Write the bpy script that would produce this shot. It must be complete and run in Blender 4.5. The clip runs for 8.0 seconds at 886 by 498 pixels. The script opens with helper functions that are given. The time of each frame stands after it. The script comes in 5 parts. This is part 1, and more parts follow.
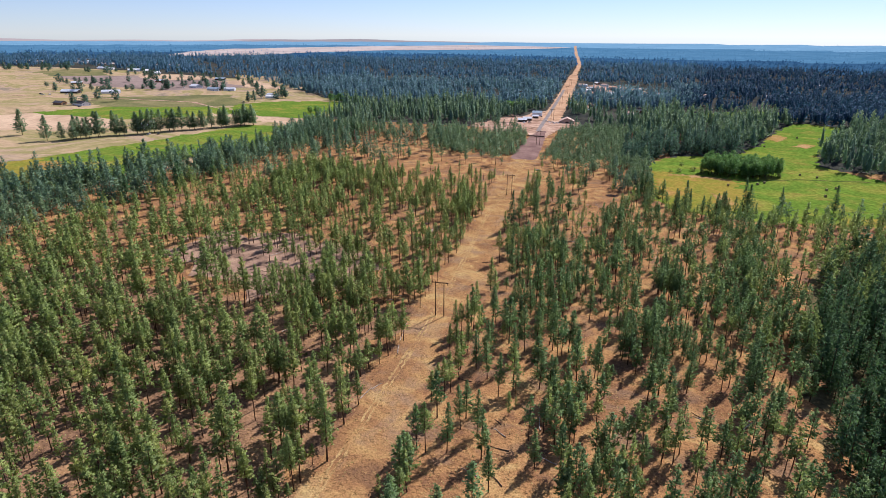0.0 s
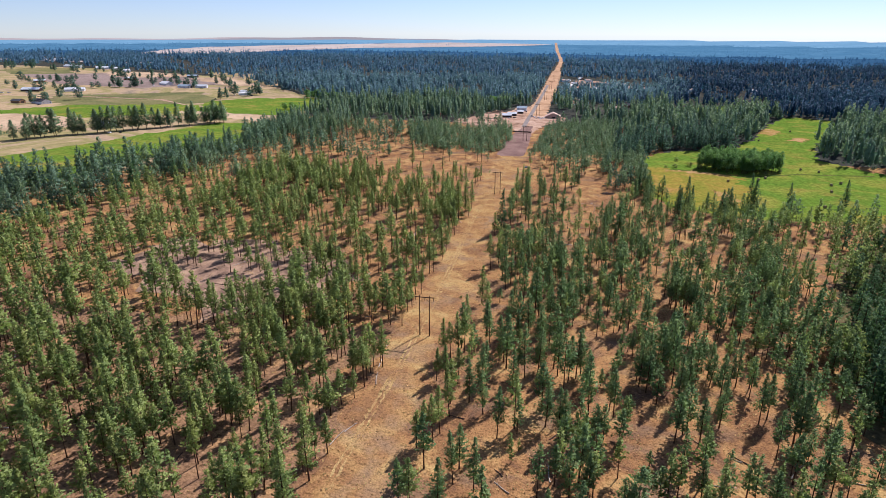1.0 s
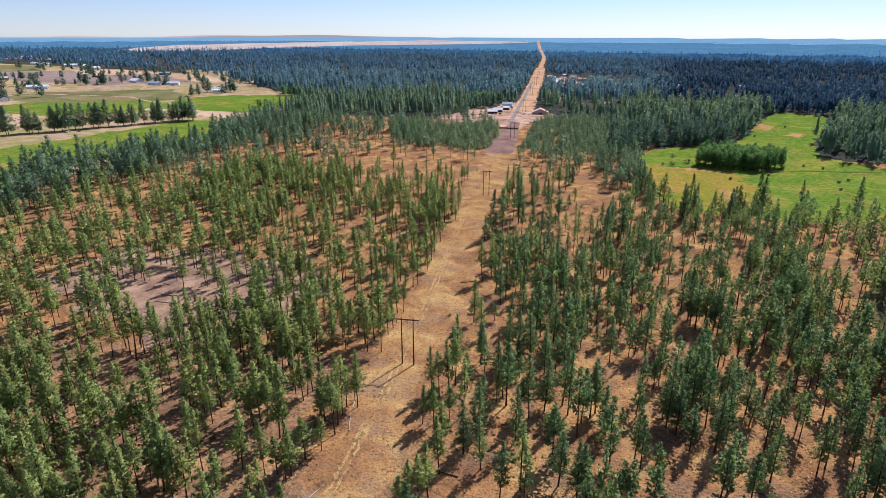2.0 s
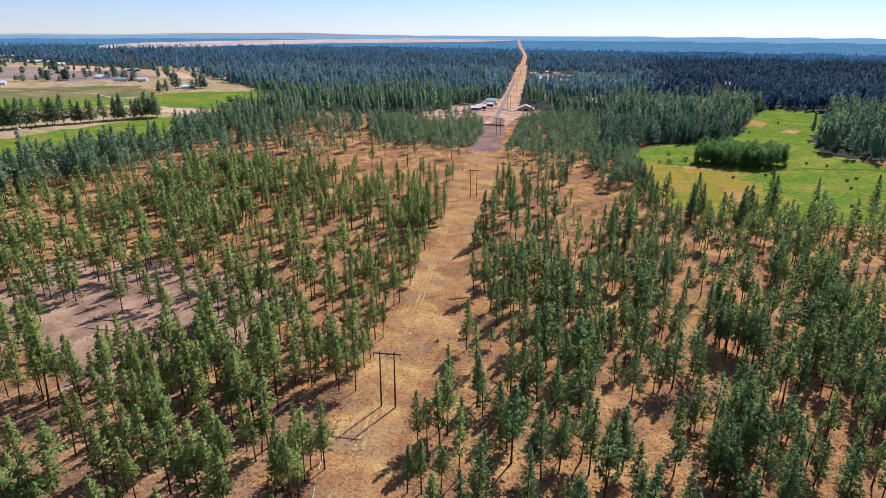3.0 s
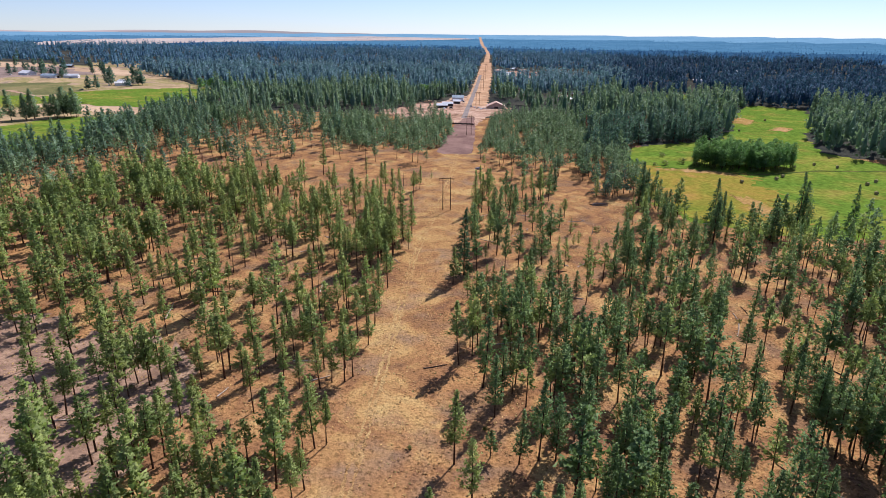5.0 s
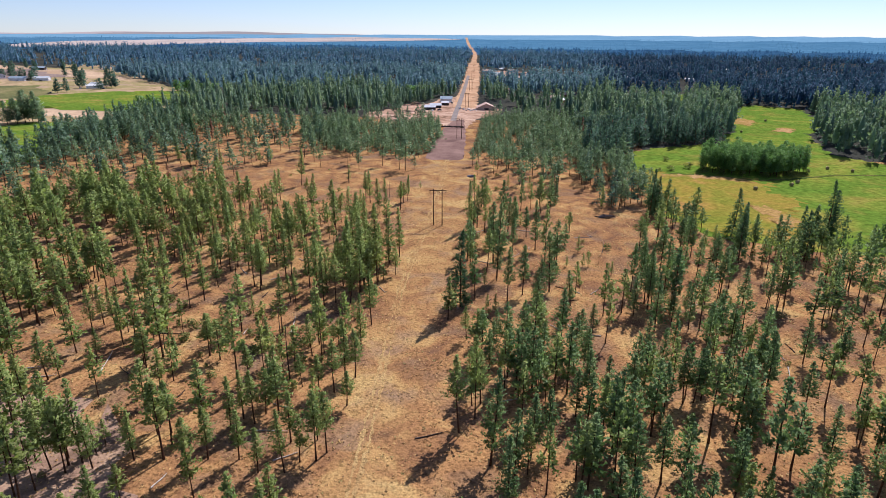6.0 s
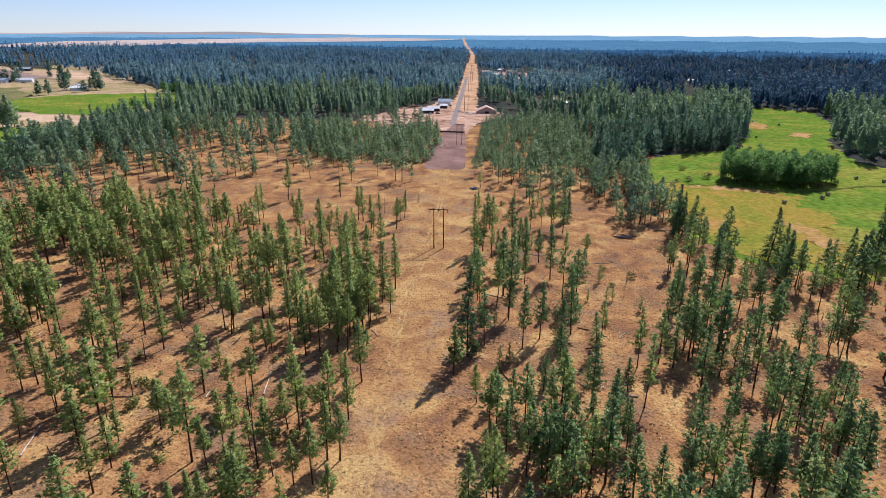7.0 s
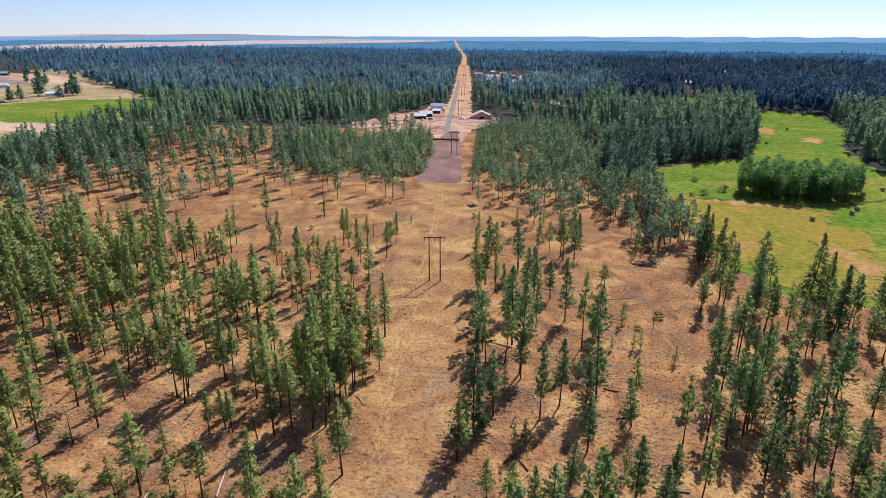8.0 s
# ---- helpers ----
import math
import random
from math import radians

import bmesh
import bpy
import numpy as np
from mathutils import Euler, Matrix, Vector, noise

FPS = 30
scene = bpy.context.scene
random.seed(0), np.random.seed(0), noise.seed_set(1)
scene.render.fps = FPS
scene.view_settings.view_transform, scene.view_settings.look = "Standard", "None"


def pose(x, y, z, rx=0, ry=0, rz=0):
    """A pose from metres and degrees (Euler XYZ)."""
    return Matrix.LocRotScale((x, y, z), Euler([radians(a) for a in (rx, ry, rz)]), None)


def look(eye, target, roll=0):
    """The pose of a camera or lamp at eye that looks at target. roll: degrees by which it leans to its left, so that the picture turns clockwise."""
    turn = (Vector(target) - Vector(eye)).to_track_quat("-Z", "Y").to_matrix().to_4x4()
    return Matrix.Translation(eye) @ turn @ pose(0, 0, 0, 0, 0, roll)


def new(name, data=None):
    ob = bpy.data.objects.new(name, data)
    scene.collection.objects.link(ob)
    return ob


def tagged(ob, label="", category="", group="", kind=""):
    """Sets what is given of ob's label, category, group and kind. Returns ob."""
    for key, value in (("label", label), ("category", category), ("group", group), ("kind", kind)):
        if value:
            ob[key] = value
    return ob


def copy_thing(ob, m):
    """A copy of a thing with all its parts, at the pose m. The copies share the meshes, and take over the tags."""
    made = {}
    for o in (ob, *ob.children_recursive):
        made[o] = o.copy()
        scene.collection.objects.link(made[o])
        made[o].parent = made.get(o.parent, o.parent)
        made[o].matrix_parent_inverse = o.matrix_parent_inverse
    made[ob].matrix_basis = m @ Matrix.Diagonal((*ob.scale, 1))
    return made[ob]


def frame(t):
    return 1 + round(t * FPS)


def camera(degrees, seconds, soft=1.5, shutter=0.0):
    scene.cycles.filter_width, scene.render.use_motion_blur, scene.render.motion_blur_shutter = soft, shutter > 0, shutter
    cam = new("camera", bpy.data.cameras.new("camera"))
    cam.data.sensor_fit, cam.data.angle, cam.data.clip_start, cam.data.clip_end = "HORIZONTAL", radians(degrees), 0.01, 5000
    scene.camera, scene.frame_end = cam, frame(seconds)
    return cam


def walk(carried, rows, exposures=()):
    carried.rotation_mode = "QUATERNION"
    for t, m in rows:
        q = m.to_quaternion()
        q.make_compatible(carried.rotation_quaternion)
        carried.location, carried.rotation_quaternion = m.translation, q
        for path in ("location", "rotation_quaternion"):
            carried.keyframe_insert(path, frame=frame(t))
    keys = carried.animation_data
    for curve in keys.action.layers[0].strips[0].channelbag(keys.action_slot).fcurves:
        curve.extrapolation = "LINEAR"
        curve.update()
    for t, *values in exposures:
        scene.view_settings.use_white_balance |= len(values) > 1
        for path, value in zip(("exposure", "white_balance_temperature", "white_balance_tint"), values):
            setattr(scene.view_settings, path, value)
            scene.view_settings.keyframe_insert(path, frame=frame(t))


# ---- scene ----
cam = camera(71.8, 8.0, soft=0.6)
PATH = [
    (0, (0.111, 1.256, 114.672), (-0.332, 3.091, 114.013), 0.3),
    (0.5, (-4.212, 17.928, 110.633), (-4.628, 19.769, 109.971), 0.2),
    (1, (-8.651, 34.829, 106.616), (-9.039, 36.676, 105.953), 0.1),
    (1.5, (-12.765, 51.459, 102.536), (-13.125, 53.311, 101.872), 0.2),
    (1.7, (-14.052, 58.155, 101.333), (-14.404, 60.008, 100.667), 0.1),
    (2.8, (-22.689, 95.87, 92.806), (-22.973, 97.735, 92.142), 0.2),
    (3, (-23.906, 102.342, 91.716), (-24.181, 104.207, 91.048), 0.2),
    (3.5, (-27.333, 119.005, 88.186), (-27.575, 120.874, 87.518), 0.3),
    (4, (-30.238, 134.908, 85.003), (-30.448, 136.781, 84.335), 0.3),
    (4.5, (-32.685, 151.202, 82.784), (-32.871, 153.078, 82.117), 0.3),
    (4.7, (-33.65, 157.409, 82.345), (-33.826, 159.286, 81.677), 0.4),
    (5.8, (-38.312, 192.787, 79.625), (-38.433, 194.669, 78.959), 0.2),
    (6, (-39.038, 198.555, 79.238), (-39.158, 200.438, 78.572), 0.2),
    (6.5, (-40.935, 213.583, 78.769), (-41.057, 215.465, 78.104), 0.2),
    (7, (-42.799, 229.361, 78.904), (-42.909, 231.244, 78.239), 0.2),
    (7.5, (-44.369, 244.934, 79.368), (-44.468, 246.819, 78.705), 0.1),
    (8, (-45.981, 260.673, 79.271), (-46.067, 262.558, 78.61), 0.0),
]
walk(cam, [(t, look(eye, target, roll)) for t, eye, target, roll in PATH], [(0, 0.4, 6260, 18), (8, 0.4, 6260, 18)])

# ---- daylight ----
SUN_AZ, SUN_EL = 26.0, 43.0
world = bpy.data.worlds.new("daylight")
scene.world = world
world.use_nodes = True
wn, wl = world.node_tree.nodes, world.node_tree.links
sky = wn.new("ShaderNodeTexSky")
sky.sky_type, sky.sun_disc = "NISHITA", False
sky.sun_elevation, sky.sun_rotation = radians(SUN_EL), radians(SUN_AZ)
sky.air_density, sky.dust_density, sky.ozone_density, sky.altitude = 0.85, 0.05, 2.5, 700
cool = wn.new("ShaderNodeVectorMath")
cool.operation, cool.inputs[1].default_value = "MULTIPLY", (0.76, 0.85, 1.06)
veil = wn.new("ShaderNodeVectorMath")  # thin summer haze that pales the whole sky
veil.operation, veil.inputs[1].default_value = "ADD", (0.86, 0.88, 0.98)
wl.new(sky.outputs[0], cool.inputs[0]), wl.new(cool.outputs[0], veil.inputs[0]), wl.new(veil.outputs[0], wn["Background"].inputs[0])
wn["Background"].inputs[1].default_value = 0.076
sun = new("sun", bpy.data.lights.new("sun", "SUN"))
sun.data.energy, sun.data.angle, sun.data.color = 4.9, radians(0.53), (1.0, 0.965, 0.92)
sa, se = radians(SUN_AZ), radians(SUN_EL)
sun.matrix_world = look((900 * math.sin(sa) * math.cos(se), 900 * math.cos(sa) * math.cos(se), 900 * math.sin(se)), (0, 0, 0))


# ---- materials ----
def material(name, stops, scale, fine, rough=0.9, bump=0.0, bump_scale=4.0, detail=6.0, warp=0.0, value=0.0, island=0.0, glow=None, patches=None, specks=0.0):
    """Two scales of noise through a colour ramp. stops: (position, colour). value: how far the fine noise lightens and darkens."""
    m = bpy.data.materials.new(name)
    m.use_nodes = True
    n, l = m.node_tree.nodes, m.node_tree.links
    p = n["Principled BSDF"]
    p.inputs["Roughness"].default_value = rough
    p.inputs["Specular IOR Level"].default_value = 0.0 if rough >= 0.9 else 0.15
    g = n.new("ShaderNodeNewGeometry")
    a = n.new("ShaderNodeTexNoise")
    a.inputs["Scale"].default_value, a.inputs["Detail"].default_value, a.inputs["Roughness"].default_value = scale, detail, 0.6
    a.inputs["Distortion"].default_value = warp
    l.new(g.outputs["Position"], a.inputs["Vector"])
    r = n.new("ShaderNodeValToRGB")
    while len(r.color_ramp.elements) < len(stops):
        r.color_ramp.elements.new(0.5)
    for e, (pos, col) in zip(r.color_ramp.elements, stops):
        e.position, e.color = pos, (*col, 1)
    l.new(a.outputs["Fac"], r.inputs[0])
    base = r.outputs[0]
    if patches:
        a2, r2, x2 = n.new("ShaderNodeTexNoise"), n.new("ShaderNodeValToRGB"), n.new("ShaderNodeMix")
        a2.inputs["Scale"].default_value, a2.inputs["Detail"].default_value, a2.inputs["Distortion"].default_value = patches[0], 5, 0.7
        a2.noise_dimensions = "4D"
        a2.inputs["W"].default_value = 3.7
        l.new(g.outputs["Position"], a2.inputs["Vector"])
        r2.color_ramp.elements[0].position, r2.color_ramp.elements[1].position = patches[2], patches[3]
        l.new(a2.outputs["Fac"], r2.inputs[0])
        x2.data_type = "RGBA"
        l.new(r2.outputs[0], x2.inputs[0]), l.new(base, x2.inputs[6])
        x2.inputs[7].default_value = (*patches[1], 1)
        base = x2.outputs[2]
    b = n.new("ShaderNodeTexNoise")
    b.inputs["Scale"].default_value, b.inputs["Detail"].default_value, b.inputs["Roughness"].default_value = fine, 8, 0.65
    l.new(g.outputs["Position"], b.inputs["Vector"])
    k = n.new("ShaderNodeMapRange")
    k.inputs["From Min"].default_value, k.inputs["From Max"].default_value = 0.3, 0.7
    k.inputs["To Min"].default_value, k.inputs["To Max"].default_value = 1 - value, 1 + value
    l.new(b.outputs["Fac"], k.inputs["Value"])
    out = k.outputs[0]
    if specks:
        s, k2, q2 = n.new("ShaderNodeTexNoise"), n.new("ShaderNodeMapRange"), n.new("ShaderNodeMath")
        s.inputs["Scale"].default_value, s.inputs["Detail"].default_value = 0.9, 3
        l.new(g.outputs["Position"], s.inputs["Vector"])
        k2.inputs["From Min"].default_value, k2.inputs["From Max"].default_value = 0.56, 0.68
        k2.inputs["To Min"].default_value, k2.inputs["To Max"].default_value = 1, 1 - specks
        q2.operation = "MULTIPLY"
        l.new(s.outputs["Fac"], k2.inputs["Value"]), l.new(k2.outputs[0], q2.inputs[0]), l.new(out, q2.inputs[1])
        out = q2.outputs[0]
    if island:
        j = n.new("ShaderNodeMapRange")
        j.inputs["To Min"].default_value, j.inputs["To Max"].default_value = 1 - island, 1 + island
        l.new(g.outputs["Random Per Island"], j.inputs["Value"])
        q = n.new("ShaderNodeMath")
        q.operation = "MULTIPLY"
        l.new(out, q.inputs[0]), l.new(j.outputs[0], q.inputs[1])
        out = q.outputs[0]
    v = n.new("ShaderNodeVectorMath")
    v.operation = "SCALE"
    l.new(base, v.inputs[0]), l.new(out, v.inputs["Scale"])
    l.new(v.outputs[0], p.inputs["Base Color"])
    if bump:
        c = n.new("ShaderNodeTexNoise")
        c.inputs["Scale"].default_value, c.inputs["Detail"].default_value = bump_scale, 6
        l.new(g.outputs["Position"], c.inputs["Vector"])
        h = n.new("ShaderNodeBump")
        h.inputs["Strength"].default_value, h.inputs["Distance"].default_value = bump, 0.3
        l.new(c.outputs["Fac"], h.inputs["Height"])
        l.new(h.outputs[0], p.inputs["Normal"])
    if glow:
        p.inputs["Emission Color"].default_value, p.inputs["Emission Strength"].default_value = (*glow[:3], 1), glow[3]
    return m


def foliage(name, dark, light, through_light, patch=0.12, island=0.35):
    """Needles and leaves: diffuse with light passing through, tinted tree by tree and tuft by tuft."""
    m = material(name, [(0.36, dark), (0.64, light)], patch, 1.5, rough=0.75, value=0.15, island=island, detail=2)
    n, l = m.node_tree.nodes, m.node_tree.links
    p, o = n["Principled BSDF"], n["Material Output"]
    t, x = n.new("ShaderNodeBsdfTranslucent"), n.new("ShaderNodeMixShader")
    v = p.inputs["Base Color"].links[0].from_socket
    y = n.new("ShaderNodeVectorMath")
    y.operation, y.inputs[1].default_value = "MULTIPLY", (1.15, 1.3, 0.85)
    l.new(v, y.inputs[0]), l.new(y.outputs[0], t.inputs["Color"])
    x.inputs[0].default_value = through_light
    l.new(p.outputs[0], x.inputs[1]), l.new(t.outputs[0], x.inputs[2]), l.new(x.outputs[0], o.inputs["Surface"])
    return m


DRY = material("dry_grass", [(0.28, (0.141, 0.0797, 0.0523)), (0.42, (0.257, 0.131, 0.0627)), (0.54, (0.365, 0.197, 0.0838)), (0.66, (0.457, 0.296, 0.121)), (0.78, (0.346, 0.239, 0.131))], 0.07, 0.9, bump=1.0, bump_scale=1.3, value=0.68, warp=0.9, patches=(0.09, (0.218, 0.135, 0.083), 0.50, 0.70), specks=0.6)
STRIP = material("mown_dry_grass", [(0.28, (0.179, 0.0981, 0.0544)), (0.43, (0.293, 0.154, 0.0691)), (0.56, (0.401, 0.24, 0.0979)), (0.68, (0.462, 0.319, 0.134)), (0.8, (0.283, 0.221, 0.0888))], 0.07, 0.9, bump=0.9, bump_scale=1.4, value=0.6, warp=0.9, patches=(0.09, (0.276, 0.176, 0.104), 0.50, 0.70), specks=0.4)
PATHWAY = material("trodden_pale_grass", [(0.38, (0.34, 0.196, 0.0855)), (0.62, (0.472, 0.319, 0.139))], 0.12, 0.9, bump=0.9, value=0.6, specks=0.4)
DUFF = material("brown_pine_duff", [(0.35, (0.17, 0.098, 0.061)), (0.55, (0.285, 0.165, 0.09)), (0.7, (0.40, 0.235, 0.105))], 0.07, 1.0, bump=0.8, bump_scale=1.4, value=0.5, specks=0.5, warp=0.5)
LITTER = material("grey_needle_litter", [(0.33, (0.155, 0.10, 0.072)), (0.5, (0.285, 0.182, 0.128)), (0.66, (0.39, 0.26, 0.172))], 0.14, 1.4, bump=0.6, bump_scale=1.5, value=0.3)
GREEN = material("hay_meadow", [(0.28, (0.267, 0.202, 0.057)), (0.38, (0.184, 0.211, 0.0361)), (0.50, (0.115, 0.185, 0.0266)), (0.62, (0.0966, 0.172, 0.0247)), (0.75, (0.184, 0.198, 0.0342))], 0.016, 0.3, bump=0.4, bump_scale=0.8, value=0.45, warp=1.2, patches=(0.03, (0.248, 0.189, 0.0475), 0.54, 0.80))
YELLOWED = material("yellowed_grass", [(0.32, (0.34, 0.20, 0.066)), (0.44, (0.275, 0.2, 0.042)), (0.56, (0.21, 0.195, 0.034)), (0.70, (0.145, 0.18, 0.027))], 0.03, 0.4, bump=0.3, value=0.35, warp=1.0)
PARCHED = material("parched_meadow_grass", [(0.34, (0.25, 0.19, 0.05)), (0.5, (0.34, 0.21, 0.075)), (0.66, (0.42, 0.26, 0.125))], 0.05, 0.5, bump=0.3, value=0.35, warp=1.0)
DITCH = material("rank_ditch_grass", [(0.35, (0.05, 0.09, 0.02)), (0.65, (0.14, 0.13, 0.04))], 0.1, 0.8, bump=0.5, value=0.4)
# olive and brown litter, darkened in the colour for tree shade
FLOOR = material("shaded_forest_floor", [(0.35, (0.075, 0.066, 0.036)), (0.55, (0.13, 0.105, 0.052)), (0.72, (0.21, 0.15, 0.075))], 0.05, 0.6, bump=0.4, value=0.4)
# darker still: shade of the dense forest put into the floor colour
DIM = material("shade_toned_forest_floor", [(0.35, (0.036, 0.040, 0.036)), (0.65, (0.075, 0.072, 0.058))], 0.02, 0.3, bump=0.4, value=0.4)
# dry grass made paler than the near strip, with haze in the colour
FARSTRIP = material("haze_paled_dry_verge", [(0.35, (0.36, 0.21, 0.125)), (0.65, (0.52, 0.335, 0.205))], 0.02, 0.2, value=0.3, warp=1.0)
PALE = material("harvested_stubble", [(0.35, (0.36, 0.31, 0.28)), (0.65, (0.48, 0.41, 0.37))], 0.006, 0.05, value=0.15)
STRAW = material("straw_field", [(0.35, (0.29, 0.22, 0.125)), (0.44, (0.42, 0.30, 0.18)), (0.52, (0.25, 0.22, 0.09)), (0.58, (0.39, 0.28, 0.18)), (0.66, (0.22, 0.18, 0.13))], 0.008, 0.2, bump=0.2, value=0.2, warp=1.0)
DIRT = material("dusty_earth", [(0.33, (0.20, 0.122, 0.083)), (0.46, (0.36, 0.225, 0.155)), (0.58, (0.46, 0.31, 0.225)), (0.7, (0.58, 0.42, 0.32))], 0.045, 0.5, bump=0.4, value=0.4, warp=1.0)
GRAVEL = material("dark_gravel", [(0.35, (0.17, 0.105, 0.09)), (0.65, (0.28, 0.18, 0.15))], 0.06, 2.0, bump=0.4, value=0.25)
ASPHALT = material("worn_asphalt", [(0.35, (0.20, 0.17, 0.155)), (0.65, (0.28, 0.245, 0.225))], 0.1, 2.0, bump=0.1, value=0.12)
BARK = material("pine_bark", [(0.35, (0.045, 0.028, 0.02)), (0.65, (0.13, 0.07, 0.045))], 0.9, 6.0, bump=0.8, bump_scale=7.0, value=0.3)
POLE = material("creosoted_pole", [(0.35, (0.05, 0.03, 0.022)), (0.65, (0.12, 0.07, 0.045))], 0.5, 7.0, bump=0.4, bump_scale=9.0, value=0.3)
DEADWOOD = material("bleached_wood", [(0.35, (0.30, 0.25, 0.21)), (0.65, (0.55, 0.49, 0.43))], 0.6, 5.0, bump=0.4, bump_scale=6.0, value=0.25)
CHAR = material("charred_wood", [(0.35, (0.03, 0.024, 0.022)), (0.65, (0.11, 0.08, 0.065))], 0.6, 5.0, bump=0.5, bump_scale=6.0, value=0.3)
PINE = foliage("ponderosa_needles", (0.160, 0.222, 0.078), (0.302, 0.355, 0.124), 0.39, island=0.14)
# fir green lifted towards blue to stand in for haze
FIR = foliage("haze_toned_fir_needles", (0.090, 0.160, 0.114), (0.168, 0.246, 0.168), 0.38, island=0.14)
DEEP = foliage("deep_green_needles", (0.052, 0.108, 0.056), (0.104, 0.175, 0.084), 0.42, island=0.2)
DUSKY = foliage("dusky_conifer_needles", (0.056, 0.115, 0.095), (0.110, 0.178, 0.145), 0.46, island=0.14)
# blue of the distance haze is mixed into this needle colour
BLUISH = foliage("haze_blue_needles", (0.080, 0.168, 0.228), (0.155, 0.253, 0.322), 0.45, patch=0.14, island=0.08)
# pine green lightened and greyed, with mid-distance haze in the colour
SOFT = foliage("haze_greyed_needles", (0.122, 0.192, 0.116), (0.228, 0.308, 0.182), 0.38, patch=0.14, island=0.12)
EAST = foliage("dark_pine_needles", (0.104, 0.176, 0.076), (0.200, 0.280, 0.116), 0.37, island=0.14)
OLIVE = foliage("olive_pine_needles", (0.160, 0.202, 0.067), (0.292, 0.322, 0.105), 0.39, island=0.14)
RUST = foliage("rust_red_needles", (0.20, 0.085, 0.07), (0.30, 0.15, 0.11), 0.4)
LEAF = foliage("aspen_leaves", (0.11, 0.22, 0.08), (0.19, 0.32, 0.115), 0.5, island=0.2)
SHRUB = foliage("shrub_leaves", (0.13, 0.16, 0.05), (0.2, 0.21, 0.07), 0.35)
# distance haze put in as navy blue; darker than the western woods
NAVY = foliage("navy_haze_needles", (0.018, 0.060, 0.118), (0.040, 0.096, 0.172), 0.40, patch=0.1, island=0.1)
# base colour carries still more of the blue haze
FAR = foliage("haze_blue_woods", (0.052, 0.136, 0.222), (0.102, 0.196, 0.298), 0.42, patch=0.1, island=0.08)
# blue emission imitates haze over the woods, paler with each ring
HAZY = material("haze_glow_far_woods", [(0.35, (0.008, 0.026, 0.044)), (0.65, (0.026, 0.056, 0.08))], 0.012, 0.05, value=0.5, glow=(0.065, 0.22, 0.48, 0.25))
HAZIER = material("haze_glow_horizon_woods", [(0.35, (0.010, 0.03, 0.05)), (0.65, (0.032, 0.064, 0.09))], 0.008, 0.04, value=0.5, glow=(0.13, 0.36, 0.62, 0.40))
PALEST = material("haze_glow_rim_woods", [(0.35, (0.02, 0.04, 0.06)), (0.65, (0.045, 0.075, 0.10))], 0.006, 0.03, value=0.4, glow=(0.22, 0.47, 0.72, 0.55))
# pale emission imitates haze on the backdrop ridge
HILL_HAZE = material("haze_glow_hills", [(0.35, (0.10, 0.08, 0.075)), (0.65, (0.16, 0.12, 0.11))], 0.004, 0.02, value=0.1, glow=(0.62, 0.58, 0.62, 0.45))


# ---- ground ----
LINE_X = -57.0
BOWL, RIM, RIM_UP = 2600.0, 4850.0, 68.0


def ground_z(x, y):
    """The land falls gently to the east; far off it rises to a low rim."""
    x, y = np.asarray(x, float), np.asarray(y, float)
    r = np.hypot(x + 20, y - 150)
    k = np.clip((r - BOWL) / (RIM - BOWL), 0, 1)
    near = -0.016 * np.clip(x - LINE_X, -2100, 700)
    return near * (1 - k) + RIM_UP * k ** 1.6 - np.clip(r - RIM, 0, None) * 0.4


def mesh_of(name, verts, faces, mats, index=None, smooth=False, normals=None):
    """A mesh from arrays; faces all of one corner count."""
    verts, faces = np.asarray(verts, np.float32), np.asarray(faces, np.int32)
    me = bpy.data.meshes.new(name)
    k = faces.shape[1]
    me.vertices.add(len(verts)), me.loops.add(faces.size), me.polygons.add(len(faces))
    me.vertices.foreach_set("co", verts.ravel())
    me.loops.foreach_set("vertex_index", faces.ravel())
    me.polygons.foreach_set("loop_start", np.arange(0, faces.size, k, dtype=np.int32))
    me.polygons.foreach_set("use_smooth", np.full(len(faces), smooth))
    for m in mats if isinstance(mats, (list, tuple)) else [mats]:
        me.materials.append(m)
    if index is not None:
        me.polygons.foreach_set("material_index", np.asarray(index, np.int32))
    me.update(calc_edges=True)
    if normals is not None:
        a = me.attributes.new("custom_normal", "FLOAT_VECTOR", "POINT")
        a.data.foreach_set("vector", np.asarray(normals, np.float32).ravel())
    return me


def spread(lo, hi, step, far, grow=1.16):
    mid = list(np.arange(lo, hi + 0.1, step))
    a, b, s = mid[0], mid[-1], step
    left, right = [], []
    while a > -far or b < far:
        s = min(s * grow, 140)
        a, b = a - s, b + s
        left.append(a), right.append(b)
    return np.array(left[::-1] + mid + right)


gx, gy = spread(-360, 320, 20, 5300), spread(0, 1000, 20, 5300)
X, Y = np.meshgrid(gx, gy)
V = np.stack([X.ravel(), Y.ravel(), ground_z(X, Y).ravel()], 1)
nx = len(gx)
ii, jj = np.meshgrid(np.arange(len(gy) - 1), np.arange(nx - 1), indexing="ij")
q = (ii * nx + jj).ravel()
F = np.stack([q, q + 1, q + nx + 1, q + nx], 1)
mid = V[F].mean(1)
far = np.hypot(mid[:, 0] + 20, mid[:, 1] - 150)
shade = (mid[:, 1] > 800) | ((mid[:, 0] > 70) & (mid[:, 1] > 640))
# the outer ground rings glow blue in place of haze
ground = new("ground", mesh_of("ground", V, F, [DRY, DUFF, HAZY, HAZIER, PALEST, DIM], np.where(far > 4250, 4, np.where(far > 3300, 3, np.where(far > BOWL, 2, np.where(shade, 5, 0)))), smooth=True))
tagged(ground, "dry tan grassland floor under open pine woods", "ground", kind="structure")


